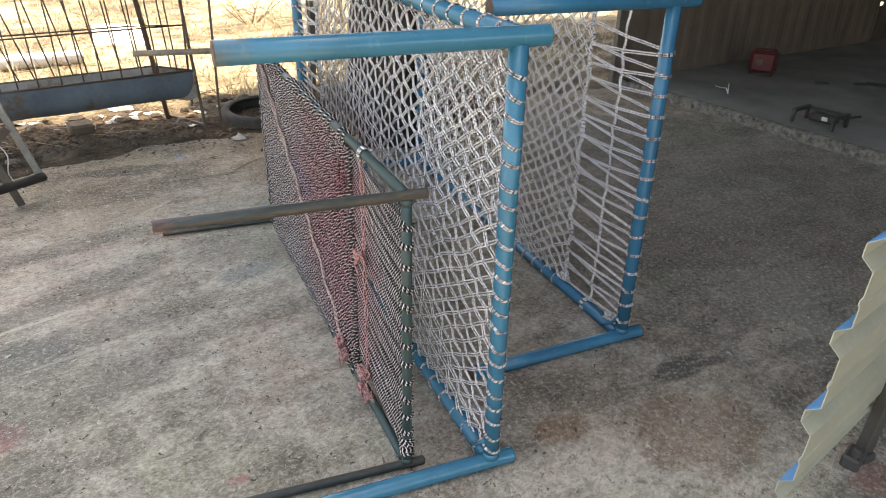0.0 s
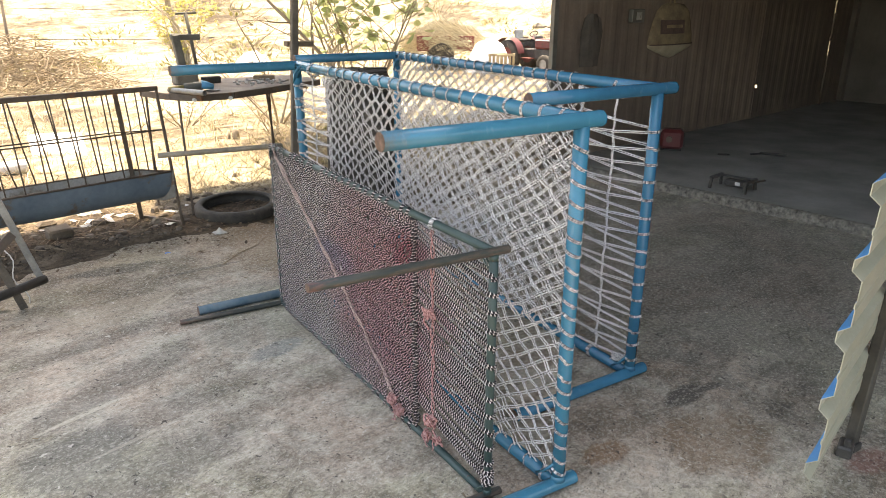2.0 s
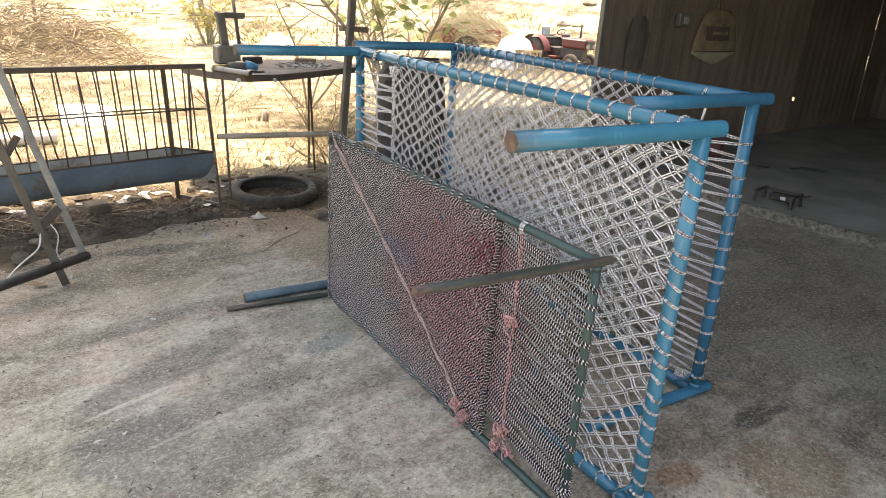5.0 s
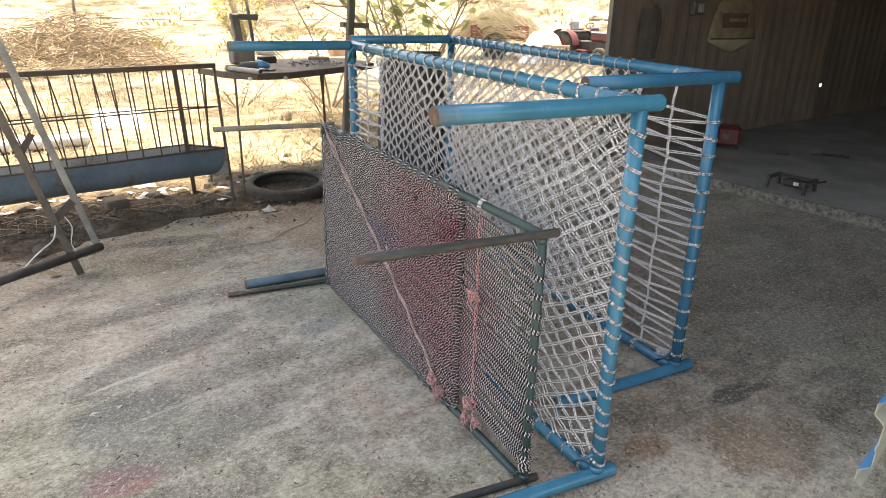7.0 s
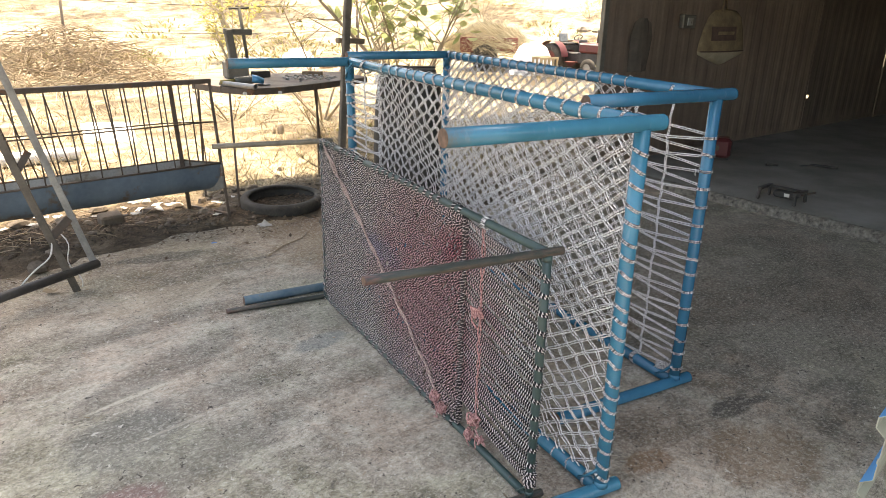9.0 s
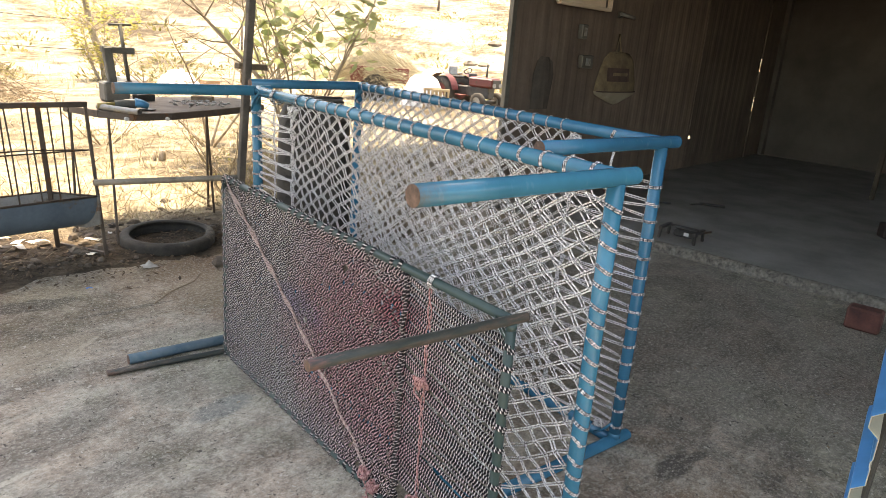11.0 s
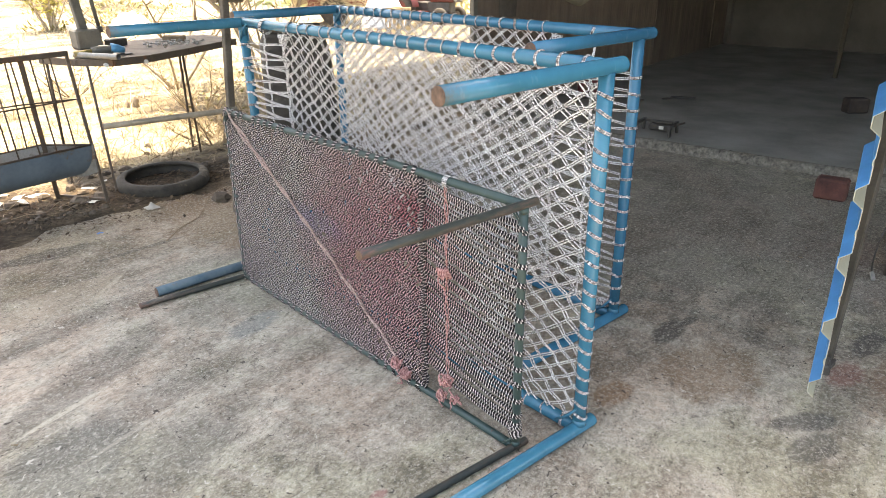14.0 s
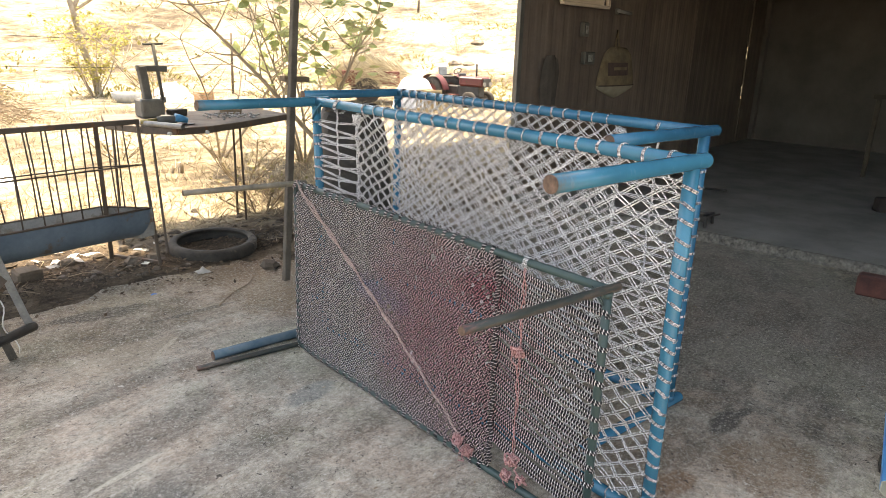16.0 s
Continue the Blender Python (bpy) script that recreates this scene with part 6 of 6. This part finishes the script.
r2 = random.Random(77)
s = Shape()
for k in range(950):
    a, d = r2.uniform(0, 6.28), r2.random() ** 0.6
    x, y = -0.9 + 1.75 * d * math.cos(a), 12.4 + 1.3 * d * math.sin(a)
    z = ground_height(x, y) + (1 - d * d) * 0.95 * r2.random() ** 0.6
    b, l = r2.uniform(0, 6.28), r2.uniform(0.3, 1.0)
    m = Vector((x, y, z))
    e = Vector((math.cos(b), math.sin(b), r2.uniform(-0.3, 0.45))) * l
    bend = Vector((r2.uniform(-0.1, 0.1), r2.uniform(-0.1, 0.1), r2.uniform(0, 0.15)))
    s.tube([m - e * 0.5, m + bend, m + e * 0.5], 0.008, 4, False, 0.004)
tagged(part("brush_pile", s, TWIG), "heap of cut dry branches in the field", "brush pile", kind="stuff")

# wire fence behind the field's near part
fence = thing("wire_fence", (0, 16, 0), "thin wire fence on rough posts across the field", "fence")
for x in (-7.5, -0.75, 6.0):
    y = 15.5 + 0.12 * x
    part("fence_post", Shape().tube([(x, y, ground_height(x, y) - 0.1), (x + 0.03, y, ground_height(x, y) + 1.5)], 0.035, 7, True, 0.028), BARK, fence)
for z in (0.75, 1.35):
    pts = [Vector((-7.5 + 0.45 * i, 15.5 + 0.12 * (-7.5 + 0.45 * i), z - 0.1 + 0.03 * math.cos(i * 0.42))) for i in range(31)]
    part("wire", Shape().tube(pts, 0.008, 4), DARK_IRON, fence)
single("white_sheet", Shape().grid(lambda i, j: (-1.0 + 0.10 * i, 6.7 + 0.14 * j, ground_height(-1.0 + 0.10 * i, 6.7 + 0.14 * j) - 0.012 + 0.045 * j + 0.022 * abs(noise.noise((i * 0.9, j * 0.9, 3)))), 6, 4), WHITE_SHEET, "white plastic sheet lying on the sunlit dirt", "sheet")


# ---- tractor and cart ----
def tractor():
    g = ground_height(9.6, 11.9)
    m = pose(9.68, 11.68, g, 0, 0, -82) @ Matrix.Scale(0.74, 4)
    ob = thing("tractor", m.translation, "small faded red farm tractor parked in the field", "tractor")

    def wheel(x, y, r, w):
        c = Shape()
        prof = [(0.55, -1), (0.9, -1), (1.0, -0.6), (1.0, 0.6), (0.9, 1), (0.55, 1)]
        c.grid(lambda i, j: m @ Vector((x + r * prof[j][0] * math.cos(i * math.pi / 12), y + w * prof[j][1], r + r * prof[j][0] * math.sin(i * math.pi / 12))), 24, 6, True, 0, True)
        o = part("wheel", c, RUBBER, ob)
        part("rim", Shape().tube([m @ Vector((x, y - w * 0.7, r)), m @ Vector((x, y + w * 0.7, r))], r * 0.56, 16), STEEL if r < 0.4 else TRACTOR_RED, o)
        return o

    for y in (-0.5, 0.5):
        wheel(-0.75, y, 0.48, 0.13)
        wheel(0.72, y * 0.9, 0.28, 0.08)
        part("mudguard", Shape().grid(lambda i, j: m @ Vector((-0.75 + 0.56 * math.cos(math.pi * (0.05 + 0.75 * i / 10)), y + (-0.15, 0.15)[j], 0.48 + 0.56 * math.sin(math.pi * (0.05 + 0.75 * i / 10)))), 11, 2), TRACTOR_RED, ob)
    part("bonnet", Shape().box((0.98, 0.42, 0.30), m @ pose(0.55, 0, 0.86), 0.05), TRACTOR_RED, ob)
    part("engine", Shape().box((0.9, 0.30, 0.34), m @ pose(0.42, 0, 0.55), 0.03), DARK_IRON, ob)
    part("grille", Shape().box((0.05, 0.36, 0.26), m @ pose(1.05, 0, 0.84), 0.01), DARK_IRON, ob)
    part("stripe", Shape().box((0.9, 0.43, 0.035), m @ pose(0.55, 0, 0.97), 0.004), WHITE_ITEM, ob)
    part("gearbox", Shape().box((0.8, 0.30, 0.30), m @ pose(-0.4, 0, 0.55), 0.03), DARK_IRON, ob)
    part("seat", Shape().box((0.34, 0.40, 0.08), m @ pose(-0.62, 0, 0.95), 0.03), DARK_IRON, ob)
    part("seat_back", Shape().box((0.07, 0.40, 0.30), m @ pose(-0.80, 0, 1.12, 0, -8, 0), 0.03), STEEL, ob)
    part("dashboard", Shape().box((0.10, 0.34, 0.24), m @ pose(0.06, 0, 0.98, 0, -12, 0), 0.03), DARK_IRON, ob)
    for y in (-0.14, 0.14):
        part("headlight", Shape().tube([m @ Vector((1.06, y, 0.80)), m @ Vector((1.09, y, 0.80))], 0.05, 12), STEEL, ob)
    part("footrest", Shape().box((0.35, 0.9, 0.03), m @ pose(-0.12, 0, 0.42), 0.006), TRACTOR_RED, ob)
    part("steering_column", Shape().tube([m @ Vector((0.02, 0, 0.9)), m @ Vector((-0.16, 0, 1.14))], 0.02, 8), DARK_IRON, ob)
    wheel_ring = [m @ (Vector((-0.16, 0, 1.15)) + Vector((0.10 * math.cos(a) * 0.6, 0.17 * math.sin(a), 0.08 * math.cos(a)))) for a in [k * 0.5236 for k in range(13)]]
    part("steering_wheel", Shape().tube(wheel_ring, 0.012, 6), DARK_IRON, ob)
    part("exhaust", Shape().tube([m @ Vector((0.5, 0.16, 0.95)), m @ Vector((0.5, 0.16, 1.4))], 0.022, 8), DARK_IRON, ob)
    part("axle", Shape().tube([m @ Vector((0.72, -0.45, 0.28)), m @ Vector((0.72, 0.45, 0.28))], 0.04, 8), DARK_IRON, ob)
    return ob


tractor()


HAY = pose(8.1, 13.2, ground_height(8.1, 13.2), 0, 0, -30)


def hay_cart():
    m = HAY
    ob = thing("hay_cart", m.translation, "faded red farm cart buried under dry straw", "cart")
    part("floor", Shape().box((1.3, 0.9, 0.06), m @ pose(0, 0, 0.44), 0.01), CART_RED, ob)
    for y in (-0.45, 0.45):
        part("side_board", Shape().box((1.3, 0.04, 0.30), m @ pose(0, y, 0.60), 0.008), CART_RED, ob)
        part("wheel", Shape().tube([m @ Vector((-0.1, y * 1.2 - 0.07, 0.3)), m @ Vector((-0.1, y * 1.2 + 0.07, 0.3))], 0.3, 20), RUBBER, ob)
    for x in (-0.65, 0.65):
        part("end_board", Shape().box((0.04, 0.9, 0.30), m @ pose(x, 0, 0.60), 0.008), CART_RED, ob)
    part("drawbar", Shape().bar(m @ Vector((0.65, 0, 0.48)), m @ Vector((1.5, 0, 0.4)), 0.06, 0.06), DARK_IRON, ob)
    return ob


hay_cart()
s = Shape()
r3 = random.Random(5)
for k in range(3600):
    a, d_ = r3.uniform(0, 6.28), r3.random() ** 0.45
    p = HAY @ Vector((0.95 * d_ * math.cos(a), 0.62 * d_ * math.sin(a), 0.72 + 0.20 * (1 - d_ * d_) * r3.random() - 0.42 * max(0.0, d_ - 0.62) / 0.38 * r3.random()))
    b = a + r3.uniform(-0.9, 0.9)
    e = Vector((math.cos(b), math.sin(b), r3.uniform(-0.9, 0.30))) * r3.uniform(0.12, 0.38)
    w = 0.011
    n0 = len(s.v)
    s.v.extend([p - e + Vector((0, 0, w)), p - e - Vector((0, 0, w)), p + e])
    s.face((n0, n0 + 1, n0 + 2))
tagged(part("straw", s, STRAW), "loose dry straw heaped on the cart", "straw", kind="stuff")
CR = pose(8.03, 10.86, ground_height(8.03, 10.86), 0, 0, 5)
crate = thing("crate", CR.translation, "pale slatted crate standing by the tractor", "crate")
for k in range(5):
    for y in (-0.13, 0.13):
        part("slat", Shape().box((0.045, 0.03, 0.44), CR @ pose(-0.22 + 0.11 * k, y, 0.24), 0.004), PALE_WOOD, crate)
for z in (0.05, 0.44):
    for y in (-0.13, 0.13):
        part("rail", Shape().box((0.50, 0.035, 0.05), CR @ pose(0, y, z), 0.004), PALE_WOOD, crate)
for x, y, size in ((15.5, 18.5, 0.30), (15.9, 18.2, 0.26), (18.4, 20.4, 0.36)):
    single("boulder", Shape().rock((x, y, ground_height(x, y) + 0.08), size, rng, 0.5), BOULDER, "weathered brown boulder at the foot of the hill", "boulder", "boulders below the hill")
# scrub strewn over the hillside
s = Shape()
r4 = random.Random(9)
for k in range(520):
    d_ = 16 + 70 * r4.random() ** 1.3
    a = radians(r4.uniform(20, 112))
    x, y = d_ * math.cos(a), d_ * math.sin(a)
    z = ground_height(x, y)
    size = r4.uniform(0.15, 0.6) * (1 + d_ / 60)
    for q in range(44):
        b, f = r4.uniform(0, 6.28), r4.random() ** 0.5
        l = size * r4.uniform(0.12, 0.26)
        p = Vector((x + size * f * math.cos(b), y + size * f * math.sin(b), z - 0.02 + size * 0.55 * (1 - f * f) * r4.random()))
        leaf(s, p, Vector((math.cos(b), math.sin(b), r4.uniform(0.1, 1.8))), l, r4, 0.22)
tagged(part("hillside_scrub", s, LEAF_DRY), "low dry scrub scattered over the hillside", "scrub", kind="stuff")

# white mound for the glare between cart and tractor; stump in the dry grass
HEAP = pose(8.50, 11.95, ground_height(8.50, 11.95), 0, 0, -38)
s = Shape().grid(lambda i, j: HEAP @ Vector((0.52 * (i / 5 - 1), 0.34 * (j / 4 - 1), 0.70 * max(0.0, 1 - (i / 5 - 1) ** 4) * max(0.0, 1 - (j / 4 - 1) ** 4) + 0.05 * noise.noise((i * 0.8, j * 0.8, 6)) - 0.01)), 11, 9)
single("white_sheet", s, WHITE_SHEET, "white sheet-like mound added for the glare by the cart", "sheet")

PILE = pose(4.0, 14.9, ground_height(4.0, 14.9), 0, 0, -15)
s = Shape().grid(lambda i, j: PILE @ Vector((0.50 * (i / 7 - 1), 0.38 * (j / 5 - 1), (0.40 + 0.16 * noise.noise((i * 0.45, j * 0.5, 2))) * max(0.0, 1 - abs(i / 7 - 1) ** 2.6) * max(0.0, 1 - abs(j / 5 - 1) ** 3) + 0.06 * noise.noise((i * 0.9, j * 0.9, 7)) - 0.02)), 15, 11)
single("white_sheet", s, WHITE_SHEET, "crumpled white plastic sheet over a pile in the field", "sheet")
single("carton", Shape().box((0.34, 0.3, 0.26), PILE @ pose(0.62, -0.3, 0.12, 0, 0, 25), 0.012), CARTON, "brown cardboard carton beside the white sheet", "carton")
single("basin", Shape().tube([PILE @ Vector((-0.95, -0.2, 0.0)), PILE @ Vector((-0.95, -0.2, 0.22))], 0.26, 18, True, 0.30), ZINC, "dusty grey basin standing in the field", "basin")
stump_z = ground_height(0.93, 6.5)
s = Shape().tube([(0.99, 6.5, stump_z - 0.05), (0.992, 6.5, stump_z + 0.06), (0.996, 6.5, stump_z + 0.115)], 0.042, 9, True, 0.035)
s.tube([(0.92, 6.52, stump_z - 0.05), (0.917, 6.52, stump_z + 0.10)], 0.018, 7, True, 0.014)
single("stump", s, PALE_BARK, "short grey tree stump in the dry grass", "stump")

# chips and splinters trodden about the slab
r5 = random.Random(15)
s = Shape()
for k in range(170):
    x, y = r5.uniform(-2.0, 2.4), r5.uniform(-0.75, 2.9)
    a, l, w = r5.uniform(0, 6.28), r5.uniform(0.006, 0.022), r5.uniform(0.002, 0.005)
    s.box((l, w, 0.003), pose(x, y, 0.005, 0, 0, math.degrees(a)), 0.0006)
tagged(part("wood_chips", s, TWIG), "small pale chips and splinters on the concrete", "chips", kind="stuff")
